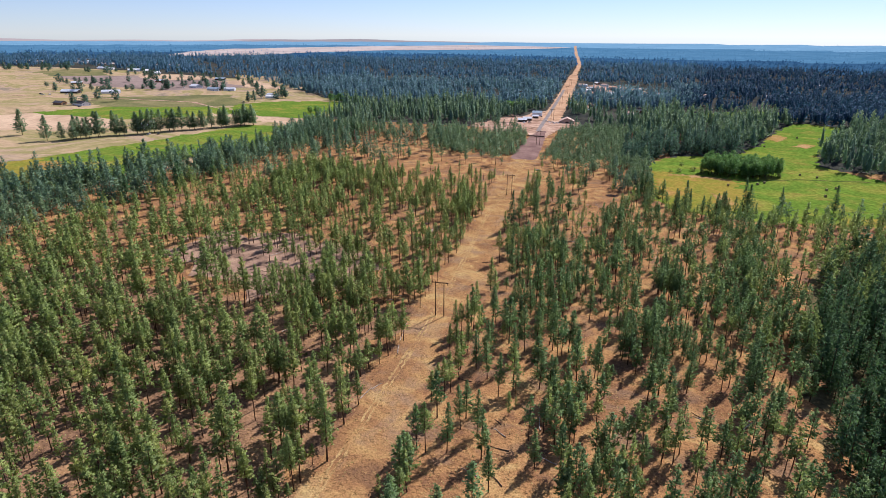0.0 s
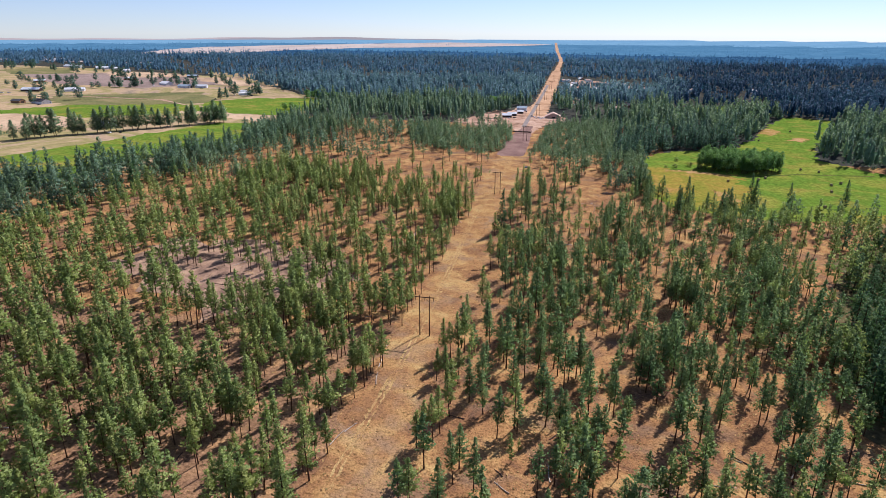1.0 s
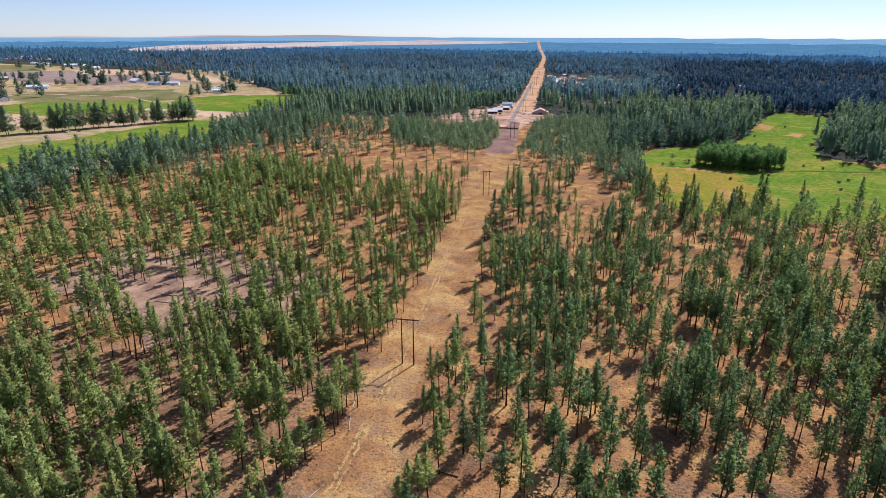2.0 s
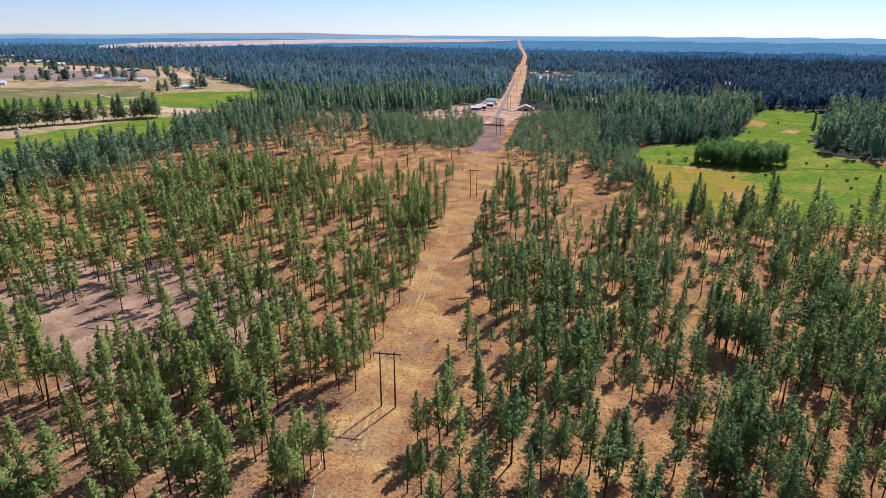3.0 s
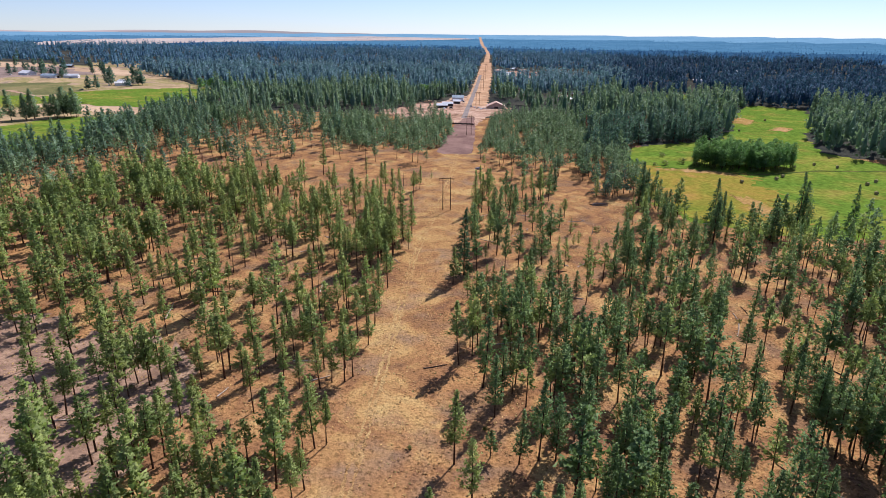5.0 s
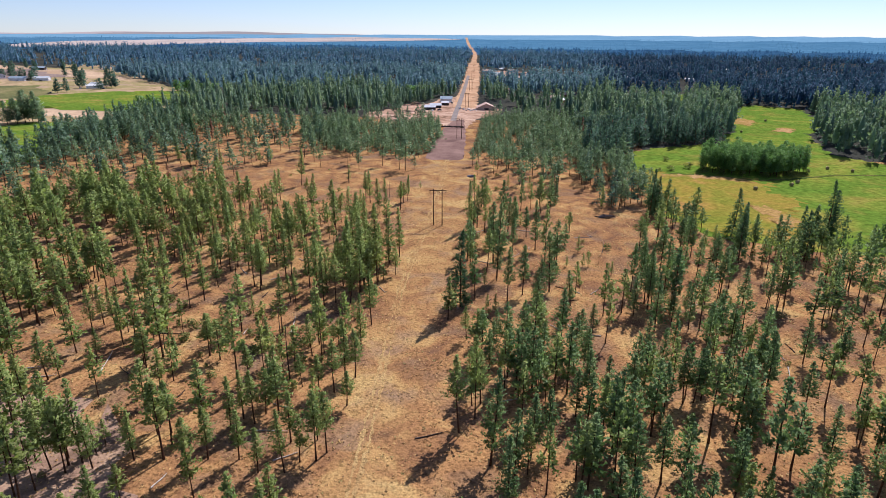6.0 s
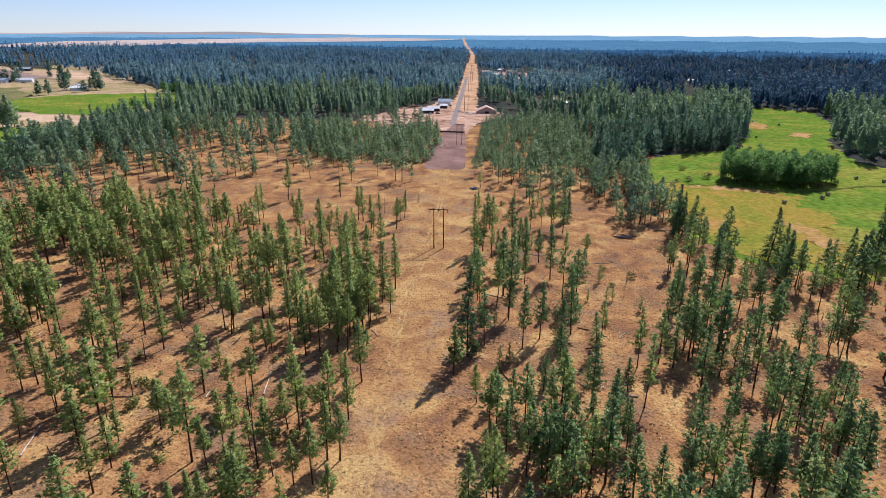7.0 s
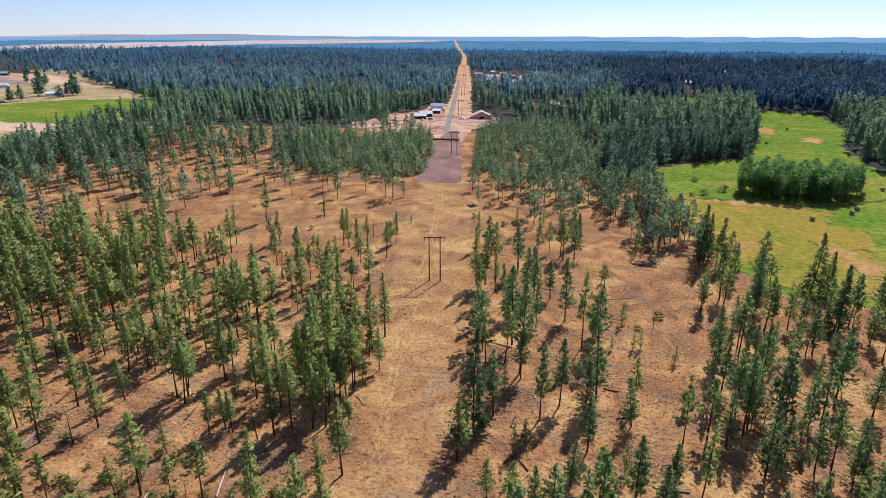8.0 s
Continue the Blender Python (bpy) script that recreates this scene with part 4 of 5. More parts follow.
def scatter(lo, hi, per_tree, seed, height):
    """Trees over the fan of land that lies ahead, between two distances from the start."""
    r = np.random.RandomState(seed)
    n = int(0.5 * (hi * hi - lo * lo) * radians(98) / per_tree)
    a, d = np.radians(r.uniform(-56, 42, n)), np.sqrt(r.uniform(lo * lo, hi * hi, n))
    x, y = -20 + d * np.sin(a), 150 + d * np.cos(a)
    keep = ~open_land(x, y) & ~((y < 720) & (x > -420) & (x < 220)) & ~((y < 830) & (x > -290) & (x < -150) & (r.rand(n) < 0.65)) & ~inside(YOUNG_WEST, x, y) & ~inside(YOUNG_EAST, x, y) & ~((y < 830) & (x > -165) & (x < 5)) & ~((r.rand(n) < 0.9) & inside([(-1764, 2321), (-1937, 2719), (-1985, 3137), (-1790, 3560), (-1450, 3980), (-900, 4420), (-300, 4390), (-180, 4330), (-300, 4200), (-700, 3910), (-1200, 3560), (-1450, 3080), (-1547, 2483)], x, y))
    thin = np.sin(x * 0.013 + 1.1) * np.sin(y * 0.011 + 0.4) + 0.6 * np.sin(x * 0.031) * np.sin(y * 0.027 + 2)
    village = (np.abs(x - 60) < 110) & (np.abs(y - 1480) < 190)
    keep &= ((thin + r.uniform(-0.35, 1.1, n) > -0.05) | ((x > 100) & (y < 1000))) & ~(village & (r.rand(n) < 0.86)) & ~((np.abs(x + 22) < 24) & (y > 790) & (y < 905))
    for hx, hy in VILLAGE:
        keep &= ~((np.abs(x - hx) < 16) & (y - hy > -48) & (y - hy < 14))
    x, y = x[keep], y[keep]
    return np.stack([x, y, np.clip(r.normal(height, 0.26 * height, len(x)) * (1 + 0.22 * np.sin(x * 0.045 + 2 * np.sin(y * 0.02)) * np.sin(y * 0.037)) * np.where((x > 30) & (y < 1300), 1.2, 1.0), 0.35 * height, 31)], 1)


L2 = crowns_only("pine", 500, 6, 120, 1.85, 1, 1.2) + crowns_only("fir", 510, 6, 120, 1.85, 2, 1.25)
L2B = crowns_only("fir", 520, 5, 48, 2.7, 1, 1.2) + crowns_only("pine", 526, 6, 48, 2.8, 1, 1.3)
L3 = crowns_only("fir", 530, 4, 18, 3.8, 1, 1.3) + crowns_only("pine", 536, 4, 18, 4.0, 1, 1.35)
L4 = crowns_only("fir", 550, 4, 8, 7.0, 1)
# woods on both sides and behind the start
ro = np.random.RandomState(91)
ox, oy = ro.uniform(-520, 420, 1900), ro.uniform(-160, 420, 1900)
ahead = (ox > -1.2 * oy - 20) & (ox < np.maximum(0.42 * oy + 60, 0.67 * oy - 180)) & (oy > 80)
clear = ~ahead & ~open_land(ox, oy) & (np.hypot(ox + 5, oy) > 45) & ~((ox > -72) & (ox < -38)) & ((ox < -40) | (ox > 70) | (ro.rand(1900) < 0.35))
woods("outer_pine_woods", L3, np.stack([ox, oy, np.clip(ro.normal(15, 3, 1900), 7, 22)], 1)[clear], [BARK, PINE], "pine woods on both sides of the cleared line", rng)
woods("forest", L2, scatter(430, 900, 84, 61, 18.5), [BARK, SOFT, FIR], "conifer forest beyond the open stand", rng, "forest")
# needle colours turn bluer with distance, in place of haze
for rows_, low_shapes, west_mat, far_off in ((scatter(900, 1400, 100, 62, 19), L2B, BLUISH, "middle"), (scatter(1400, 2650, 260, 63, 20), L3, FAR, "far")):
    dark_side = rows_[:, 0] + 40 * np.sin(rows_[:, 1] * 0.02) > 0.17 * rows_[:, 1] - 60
    woods(far_off + "_forest", low_shapes, rows_[~dark_side], [BARK, west_mat], "haze-blue conifer forest, " + far_off + " distance", rng, "forest")
    woods(far_off + "_navy_forest", low_shapes, rows_[dark_side], [BARK, NAVY], "very dark haze-blue conifer forest, " + far_off + " distance", rng, "forest")
woods("hazy_forest", L4, scatter(2650, 3300, 800, 64, 11), [BARK, HAZY], "forest several kilometres off, glowing hazy blue", rng, "forest")
woods("horizon_forest", L4, scatter(3300, 4250, 1300, 65, 6), [BARK, HAZIER], "pale blue haze-glowing forest towards the horizon", rng, "forest")
woods("palest_forest", L4, scatter(4250, 4750, 1600, 66, 4), [BARK, PALEST], "palest haze-glowing forest along the horizon", rng, "forest")

sheet("yellowed_patch", [(56, 585), (78, 578), (100, 576), (122, 571), (130, 556), (118, 540), (126, 520), (112, 496), (108, 470), (92, 450), (66, 456), (54, 482), (55, 545)], YELLOWED, 0.12, "yellowed dry patch in the green meadow", 3.2, 41, category="meadow", step=1.6)
sheet("meadow_margin", [(48, 486), (61, 450), (99, 434), (142, 438), (197, 450), (224, 470), (214, 476), (180, 462), (150, 455), (120, 458), (100, 450), (78, 462), (62, 484), (60, 520), (54, 530)], YELLOWED, 0.10, "yellowed rough grass along the edge of the meadow", 2.6, 45, category="meadow", step=2.5)
for i, patch in enumerate([
        [(70, 577), (88, 576), (103, 574), (118, 566), (121, 560), (108, 563), (92, 568), (72, 569)],
        [(97, 511), (105, 505), (107, 492), (110, 479), (99, 467), (95, 480), (97, 494)],
        [(228, 874), (239, 853), (219, 813), (207, 826), (214, 848)],
        [(244, 806), (254, 800), (240, 774), (222, 778)]]):
    sheet("parched_patch", patch, PARCHED, 0.2, "parched tan patch of grass in the green meadow", 1.8, 80 + i, category="meadow", step=1.6)
sheet("ditch", [(77, 580.5), (113, 573), (127, 568), (152, 577), (180, 590), (208, 594), (240, 600), (240, 596.5), (208, 590.5), (180, 587), (152, 573.5), (127, 565), (113, 570), (77, 578)], DITCH, 0.16, "narrow meadow ditch grown with rank grass", 0.35, 42, category="ditch", step=2.5)
# low backdrop ridge standing in for pale distant land, self-lit as haze
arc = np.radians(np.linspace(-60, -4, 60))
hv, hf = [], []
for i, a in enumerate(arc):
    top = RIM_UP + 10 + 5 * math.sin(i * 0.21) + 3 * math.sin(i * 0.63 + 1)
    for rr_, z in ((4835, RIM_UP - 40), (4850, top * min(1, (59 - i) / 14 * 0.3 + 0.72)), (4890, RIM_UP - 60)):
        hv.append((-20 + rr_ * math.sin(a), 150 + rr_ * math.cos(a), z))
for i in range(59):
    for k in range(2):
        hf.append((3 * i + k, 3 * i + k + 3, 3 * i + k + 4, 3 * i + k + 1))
tagged(new("backdrop", mesh_of("backdrop", hv, hf, HILL_HAZE, smooth=True)), "pale pinkish backdrop hills glowing with haze on the horizon", "hills", kind="structure")

# the row of tall pines beside the hay field
row_models = [(tree_thing("field_pine", tree_shape(600 + i, 22.0, 0.12, 6.6, 1300, 1, 1.5, limbs=4, per=8), BARK, SOFT, "tall dark pine in a row beside the hay field", "pine tree", "pines beside the hay field"), 22.0) for i in range(4)]
rr = np.random.RandomState(5)
spots = [(-608, 549), (-556, 530)]
for i in range(36):
    t = i / 35
    spots.append((-545 + 120 * t + rr.normal(0, 3), 538 + 165 * t + rr.normal(0, 5)))
spots += [(-424, 706), (-420, 710), (-428, 702), (-416, 702)]
plant(row_models, [(x, y, rr.uniform(19, 28)) for x, y in spots], rr)
# the aspen grove in the meadow
aspens = [(tree_thing("aspen", tree_shape(650 + i, 17.0, 0.2, 3.3, 1000, 1, 1.0, shape="round", limbs=6, r0=0.18), BARK, LEAF, "leafy green broadleaf tree with pale bare trunk in a meadow grove", "broadleaf tree", "meadow grove"), 17.0) for i in range(4)]
GROVE = [(97, 588), (115, 578), (143, 576), (168, 594), (163, 608), (130, 618), (104, 606)]
spots = []
while len(spots) < 70:
    x, y = rr.uniform(95, 170), rr.uniform(574, 620)
    if bool(inside(GROVE, np.array(x), np.array(y))) and all(math.hypot(x - a, y - b) > 3.4 for a, b in spots):
        spots.append((x, y))
plant(aspens, [(x, y, rr.uniform(12.5, 18.5)) for x, y in spots], rr)


# ---- power line ----
def part(name, bm, material_, parent, label=""):
    me = bpy.data.meshes.new(name)
    bm.to_mesh(me), bm.free()
    me.materials.append(material_)
    ob = new(name, me)
    ob.parent = parent
    return tagged(ob, label)


def box(size, at=(0, 0, 0), bevel=0.0, turn=None):
    bm = bmesh.new()
    bmesh.ops.create_cube(bm, size=1, matrix=Matrix.Translation(at) @ (turn or Matrix()) @ Matrix.Diagonal((*size, 1)))
    if bevel:
        bmesh.ops.bevel(bm, geom=bm.edges[:], offset=bevel, segments=1, affect="EDGES")
    return bm


def rod(a, b, r0, r1, sides=10):
    bm = bmesh.new()
    a, b = Vector(a), Vector(b)
    m = Matrix.Translation((a + b) / 2) @ (b - a).to_track_quat("Z", "Y").to_matrix().to_4x4()
    bmesh.ops.create_cone(bm, cap_ends=True, segments=sides, radius1=r0, radius2=r1, depth=(b - a).length, matrix=m)
    return bm


def h_frame(name):
    root = tagged(new(name), "two-pole wooden power line frame with a crossarm", "power pole", "power line frames")
    for s in (-1, 1):
        part("pole", rod((1.85 * s, 0, -1), (1.85 * s, 0, 16.2), 0.24, 0.15, 12), POLE, root)
        part("insulator", rod((3.4 * s, 0, 14.2), (3.4 * s, 0, 15.25), 0.09, 0.09, 8), CHAR, root, "dark string insulator")
        part("brace", rod((1.85 * s, 0.2, 13.6), (0, 0.2, 15.3), 0.05, 0.05, 6), POLE, root)
    part("insulator", rod((0, 0, 14.2), (0, 0, 15.25), 0.09, 0.09, 8), CHAR, root, "dark string insulator")
    part("crossarm", box((7.4, 0.24, 0.3), (0, 0.22, 15.45), 0.02), POLE, root)
    return root


frame_one = h_frame("power_frame")
for i, y in enumerate((234.8, 453.7, 686.7, 905, 1120, 1340, 1560)):
    x = float(line_x(y)) + 1.3
    m = pose(x, y, stand_at(x, y))
    if i:
        copy_thing(frame_one, m)
    else:
        frame_one.matrix_basis = m


# ---- buildings, vehicles and farm things ----
WHITE = material("white_paint", [(0.35, (0.62, 0.63, 0.64)), (0.65, (0.78, 0.78, 0.78))], 0.3, 2.0, rough=0.6, value=0.08)
METAL = material("pale_metal_roof", [(0.35, (0.52, 0.55, 0.58)), (0.65, (0.70, 0.72, 0.74))], 0.2, 1.0, rough=0.45, value=0.1)
BLUE_ROOF = material("grey_blue_roof", [(0.35, (0.24, 0.32, 0.38)), (0.65, (0.36, 0.43, 0.48))], 0.3, 1.5, rough=0.55, value=0.1)
TAN_ROOF = material("tan_metal_roof", [(0.35, (0.488, 0.312, 0.237)), (0.65, (0.61, 0.413, 0.325))], 0.3, 1.5, rough=0.6, value=0.12)
DARK_ROOF = material("dark_shingle_roof", [(0.35, (0.06, 0.06, 0.07)), (0.65, (0.12, 0.115, 0.12))], 0.5, 3.0, value=0.2)
DARK_WALL = material("dark_stained_boards", [(0.35, (0.04, 0.032, 0.03)), (0.65, (0.09, 0.07, 0.06))], 0.6, 3.0, value=0.2)
RED_WALL = material("barn_red_boards", [(0.35, (0.22, 0.05, 0.04)), (0.65, (0.30, 0.08, 0.06))], 0.6, 3.0, value=0.2)
TAN_WALL = material("tan_metal_siding", [(0.35, (0.46, 0.31, 0.235)), (0.65, (0.56, 0.39, 0.30))], 0.4, 2.0, rough=0.6, value=0.1)
WOOD_WALL = material("brown_board_wall", [(0.35, (0.20, 0.11, 0.07)), (0.65, (0.30, 0.18, 0.11))], 0.6, 3.0, value=0.25)
GLASS = material("dark_window_glass", [(0.35, (0.02, 0.025, 0.03)), (0.65, (0.04, 0.045, 0.05))], 0.5, 2.0, rough=0.15)
RUBBER = material("black_rubber", [(0.35, (0.015, 0.015, 0.015)), (0.65, (0.03, 0.03, 0.03))], 2.0, 8.0, rough=0.85)
STEEL = material("dull_steel", [(0.35, (0.35, 0.35, 0.36)), (0.65, (0.5, 0.5, 0.5))], 2.0, 8.0, rough=0.4)
STUBBLE = material("tilled_earth", [(0.35, (0.20, 0.15, 0.13)), (0.6, (0.29, 0.22, 0.19))], 0.01, 0.3, value=0.25, warp=1.0)
HAY = material("baled_hay", [(0.35, (0.26, 0.21, 0.10)), (0.65, (0.42, 0.34, 0.17))], 1.2, 6.0, bump=0.6, bump_scale=8.0, value=0.3)
DARK_PAINT = material("dark_car_paint", [(0.35, (0.02, 0.022, 0.03)), (0.65, (0.04, 0.042, 0.05))], 0.5, 2.0, rough=0.3)
STONE = material("grey_field_stone", [(0.35, (0.13, 0.12, 0.125)), (0.65, (0.27, 0.25, 0.25))], 0.8, 4.0, bump=0.5, value=0.25)


def gable(w, d, h, rise, over, thick=0.25):
    """Roof along y with two slopes, of some thickness."""
    bm = bmesh.new()
    hw, hd = w / 2 + over, d / 2 + over
    drop = rise * over / (w / 2)
    prof = [(-hw, h - drop), (0, h + rise), (hw, h - drop), (hw, h - drop + thick), (0, h + rise + thick), (-hw, h - drop + thick)]
    a = [bm.verts.new((x, -hd, z)) for x, z in prof]
    b = [bm.verts.new((x, hd, z)) for x, z in prof]
    for i in range(6):
        j = (i + 1) % 6
        bm.faces.new((a[i], a[j], b[j], b[i]))
    bm.faces.new((a[0], a[5], a[4], a[1])), bm.faces.new((a[1], a[4], a[3], a[2]))
    bm.faces.new((b[0], b[1], b[4], b[5])), bm.faces.new((b[1], b[2], b[3], b[4]))
    bmesh.ops.recalc_face_normals(bm, faces=bm.faces[:])
    return bm


def body(w, d, h, rise):
    """Walls with gable ends."""
    bm = bmesh.new()
    prof = [(-w / 2, -0.5), (w / 2, -0.5), (w / 2, h), (0, h + rise), (-w / 2, h)]
    a = [bm.verts.new((x, -d / 2, z)) for x, z in prof]
    b = [bm.verts.new((x, d / 2, z)) for x, z in prof]
    bm.faces.new(a), bm.faces.new(b[::-1])
    for i in range(5):
        j = (i + 1) % 5
        bm.faces.new((a[j], a[i], b[i], b[j]))
    bmesh.ops.recalc_face_normals(bm, faces=bm.faces[:])
    return bm


def building(name, x, y, w, d, h, turn, roof, wall, label, category="house", chimney=False, big_door=False):
    root = tagged(new(name), label, category)
    root.matrix_basis = pose(x, y, stand_at(x, y), 0, 0, turn)
    rise = w * 0.22
    part("wall", body(w, d, h, rise), wall, root)
    part("roof", gable(w, d, h, rise, 0.5), roof, root)
    dw, dh = (min(4.5, w * 0.5), h * 0.85) if big_door else (1.0, 2.1)
    part("door", box((dw, 0.12, dh), (0 if big_door else w * 0.2, -d / 2 - 0.03, dh / 2), 0.01), DARK_WALL if big_door else WHITE, root)
    if not big_door:
        for sx in (-0.28, 0.38):
            part("window", box((1.3, 0.1, 1.1), (w * sx, -d / 2 - 0.02, 1.5), 0.01), GLASS, root)
        for sy in (-0.3, 0.05, 0.32):
            part("window", box((0.1, 1.4, 1.1), (w / 2 + 0.02, d * sy, 1.5), 0.01), GLASS, root)
    if chimney:
        part("chimney", box((0.7, 0.7, 1.8), (w * 0.15, d * 0.2, h + rise * 0.9 + 0.5), 0.03), STONE, root)
    return root


def vehicle(name, x, y, turn, paint, label, pickup=False, category="car"):
    root = tagged(new(name), label, category)
    root.matrix_basis = pose(x, y, stand_at(x, y) + 0.12, 0, 0, turn)
    lo = bmesh.new()
    prof = [(-2.4, 0.45), (-2.45, 0.8), (-2.3, 1.0), (-0.6, 1.05), (0.9, 1.08), (2.2, 0.95), (2.4, 0.75), (2.4, 0.45)]
    for s in (-0.92, 0.92):
        lo.faces.new([lo.verts.new((px, s, pz)) for px, pz in prof])
    lo.verts.ensure_lookup_table()
    n = len(prof)
    for i in range(n):
        j = (i + 1) % n
        lo.faces.new((lo.verts[i], lo.verts[j], lo.verts[n + j], lo.verts[n + i]))
    bmesh.ops.recalc_face_normals(lo, faces=lo.faces[:])
    part("body", lo, paint, root)
    cab = bmesh.new()
    x0, x1 = (-0.3, 1.3) if pickup else (-2.0, 1.2)
    lower = [cab.verts.new((px, py, 1.04)) for px, py in ((x0, -0.88), (x1, -0.88), (x1, 0.88), (x0, 0.88))]
    upper = [cab.verts.new((px, py, 1.68)) for px, py in ((x0 + 0.2, -0.72), (x1 - 0.6, -0.72), (x1 - 0.6, 0.72), (x0 + 0.2, 0.72))]
    cab.faces.new(upper)
    for i in range(4):
        j = (i + 1) % 4
        cab.faces.new((lower[i], lower[j], upper[j], upper[i]))
    bmesh.ops.recalc_face_normals(cab, faces=cab.faces[:])
    part("cabin", cab, GLASS, root, "dark window glass")
    part("roof", box((x1 - x0 - 0.8, 1.42, 0.06), ((x0 + x1) / 2 - 0.2, 0, 1.70), 0.02), paint, root)
    for wx in (-1.5, 1.5):
        for wy in (-0.85, 0.85):
            tyre = part("wheel", rod((wx, wy - 0.12, 0.24), (wx, wy + 0.12, 0.24), 0.36, 0.36, 14), RUBBER, root)
            part("rim", rod((wx, wy - 0.13, 0.24), (wx, wy + 0.13, 0.24), 0.2, 0.2, 10), STEEL, tyre)
    return root


# the yard on the cleared line
building("farmhouse", -97, 875, 9, 12, 3.0, 98, METAL, DARK_WALL, "dark-walled house with a white metal roof in the yard")
building("garage", -92, 893, 8, 12, 3.0, 98, METAL, DARK_WALL, "dark garage with a white metal roof behind the house", "garage", big_door=True)
building("shed", -83, 922, 7, 8, 3.0, 90, WHITE, DARK_WALL, "small dark shed with a white roof", "shed", big_door=True)
building("farmhouse", -84, 958, 11, 14, 4.0, 90, BLUE_ROOF, WHITE, "white house with a grey-blue roof beside the road", chimney=True)
building("barn", -36, 890, 20, 15, 2.6, 4, TAN_ROOF, TAN_WALL, "wide low barn with a tan metal roof", "barn", big_door=True)
vehicle("pickup_truck", -64.5, 891, 88, WHITE, "white pickup truck parked at the roadside", True, "pickup truck")
vehicle("parked_car", -86, 868, 20, DARK_PAINT, "dark car parked on the dusty yard")
vehicle("parked_car", -93, 862, 70, WHITE, "white car parked on the dusty yard")
vehicle("parked_car", -76, 940, 85, DARK_PAINT, "dark car parked beside a shed")
rr = np.random.RandomState(31)
for i in range(16):
    x, y = -55 + rr.uniform(-6, 10), 878 + rr.uniform(-8, 9)
    w, d, h = rr.uniform(0.8, 2.6), rr.uniform(0.8, 2.2), rr.uniform(0.5, 1.6)
    root = tagged(new("lumber_stack"), "small pale stack of lumber and crates in the yard", "lumber", "yard stacks")
    root.matrix_basis = pose(x, y, stand_at(x, y), 0, 0, rr.uniform(0, 180))
    for k in range(3):
        part("layer", box((w * (1 - 0.08 * k), d, h / 3.1), (0, 0, h * (k + 0.5) / 3), 0.03), WHITE if i % 3 else DEADWOOD, root)


def heap(name, x, y, r, h, mat, label, category, seed):
    bm = bmesh.new()
    bmesh.ops.create_icosphere(bm, subdivisions=3, radius=1)
    for v in bm.verts:
        k = 1 + 0.25 * noise.noise(v.co * 1.7 + Vector((seed, 0, 0)))
        v.co = Vector((v.co.x * r * k, v.co.y * r * k * 0.8, max(-0.1, v.co.z) * h * k))
    me = bpy.data.meshes.new(name)
    bm.to_mesh(me), bm.free()
    me.materials.append(mat)
    for f in me.polygons:
        f.use_smooth = True
    ob = tagged(new(name, me), label, category)
    ob.location = (x, y, stand_at(x, y) + 0.05)
    return ob


for i, (x, y, r, h) in enumerate(((-106, 770, 6, 1.6), (-118, 855, 7, 1.8), (-116, 930, 8, 2.0), (-100, 915, 5, 1.2), (-125, 905, 5, 1.4))):
    heap("earth_heap", x, y, r, h, DIRT, "low heap of pale dusty earth in the yard", "earth heap", i)
for i in range(9):
    heap("brush_heap", -75 + i * 2.2, 747 + (i % 2) * 1.5, 1.5, 1.3, CHAR, "dark heap of brush at the end of the track", "brush heap", 20 + i)

# broadleaf trees behind the yard and at the edge of the far pasture
broad = [(tree_thing("broadleaf_tree", tree_shape(670 + i, 13.0, 0.1, 5.0, 420, 1, 1.9, shape="round", limbs=4, r0=0.2), BARK, LEAF, "rounded light green broadleaf tree before dark conifers", "broadleaf tree", "broadleaf trees"), 13.0) for i in range(3)]
rb = np.random.RandomState(77)
plant(broad, [(-123 + rb.uniform(-14, 14), 1003 + rb.uniform(-5, 8), rb.uniform(11, 16)) for i in range(7)] + [(-385 - 6 * i + rb.uniform(-3, 3), 1004 + rb.uniform(-6, 6), rb.uniform(10, 14)) for i in range(10)] + [(-408, 851, 9), (-400, 854, 10), (-392, 850, 8)], rb)

# farmsteads on the western farmland
FARMS = [(-763, 800, 14, 30, DARK_ROOF, WHITE), (-795, 793, 10, 16, DARK_ROOF, WOOD_WALL), (-914, 940, 14, 30, METAL, DARK_WALL), (-853, 967, 12, 30, METAL, WHITE), (-792, 1132, 16, 22, WHITE, WHITE), (-727, 1096, 11, 26, BLUE_ROOF, WHITE),
         (-701, 1108, 10, 22, METAL, WHITE), (-559, 1012, 9, 20, WHITE, WHITE), (-575, 1040, 9, 14, METAL, WHITE), (-935, 1212, 12, 20, METAL, RED_WALL), (-860, 1325, 12, 22, BLUE_ROOF, DARK_WALL), (-1043, 1092, 10, 20, METAL, WOOD_WALL)]
for i, (x, y, w, d, roof, wall) in enumerate(FARMS):
    building("farmhouse" if i % 2 == 0 else "barn", x, y, w, d, 3.4, 70 + 17 * (i % 4), roof, wall, ("long farmhouse" if i % 2 == 0 else "farm barn") + " with a " + {"pale_metal_roof": "pale metal", "white_paint": "white", "dark_shingle_roof": "dark shingle", "grey_blue_roof": "grey-blue"}[roof.name] + " roof among a few trees", "house" if i % 2 == 0 else "barn", big_door=i % 2 == 1)
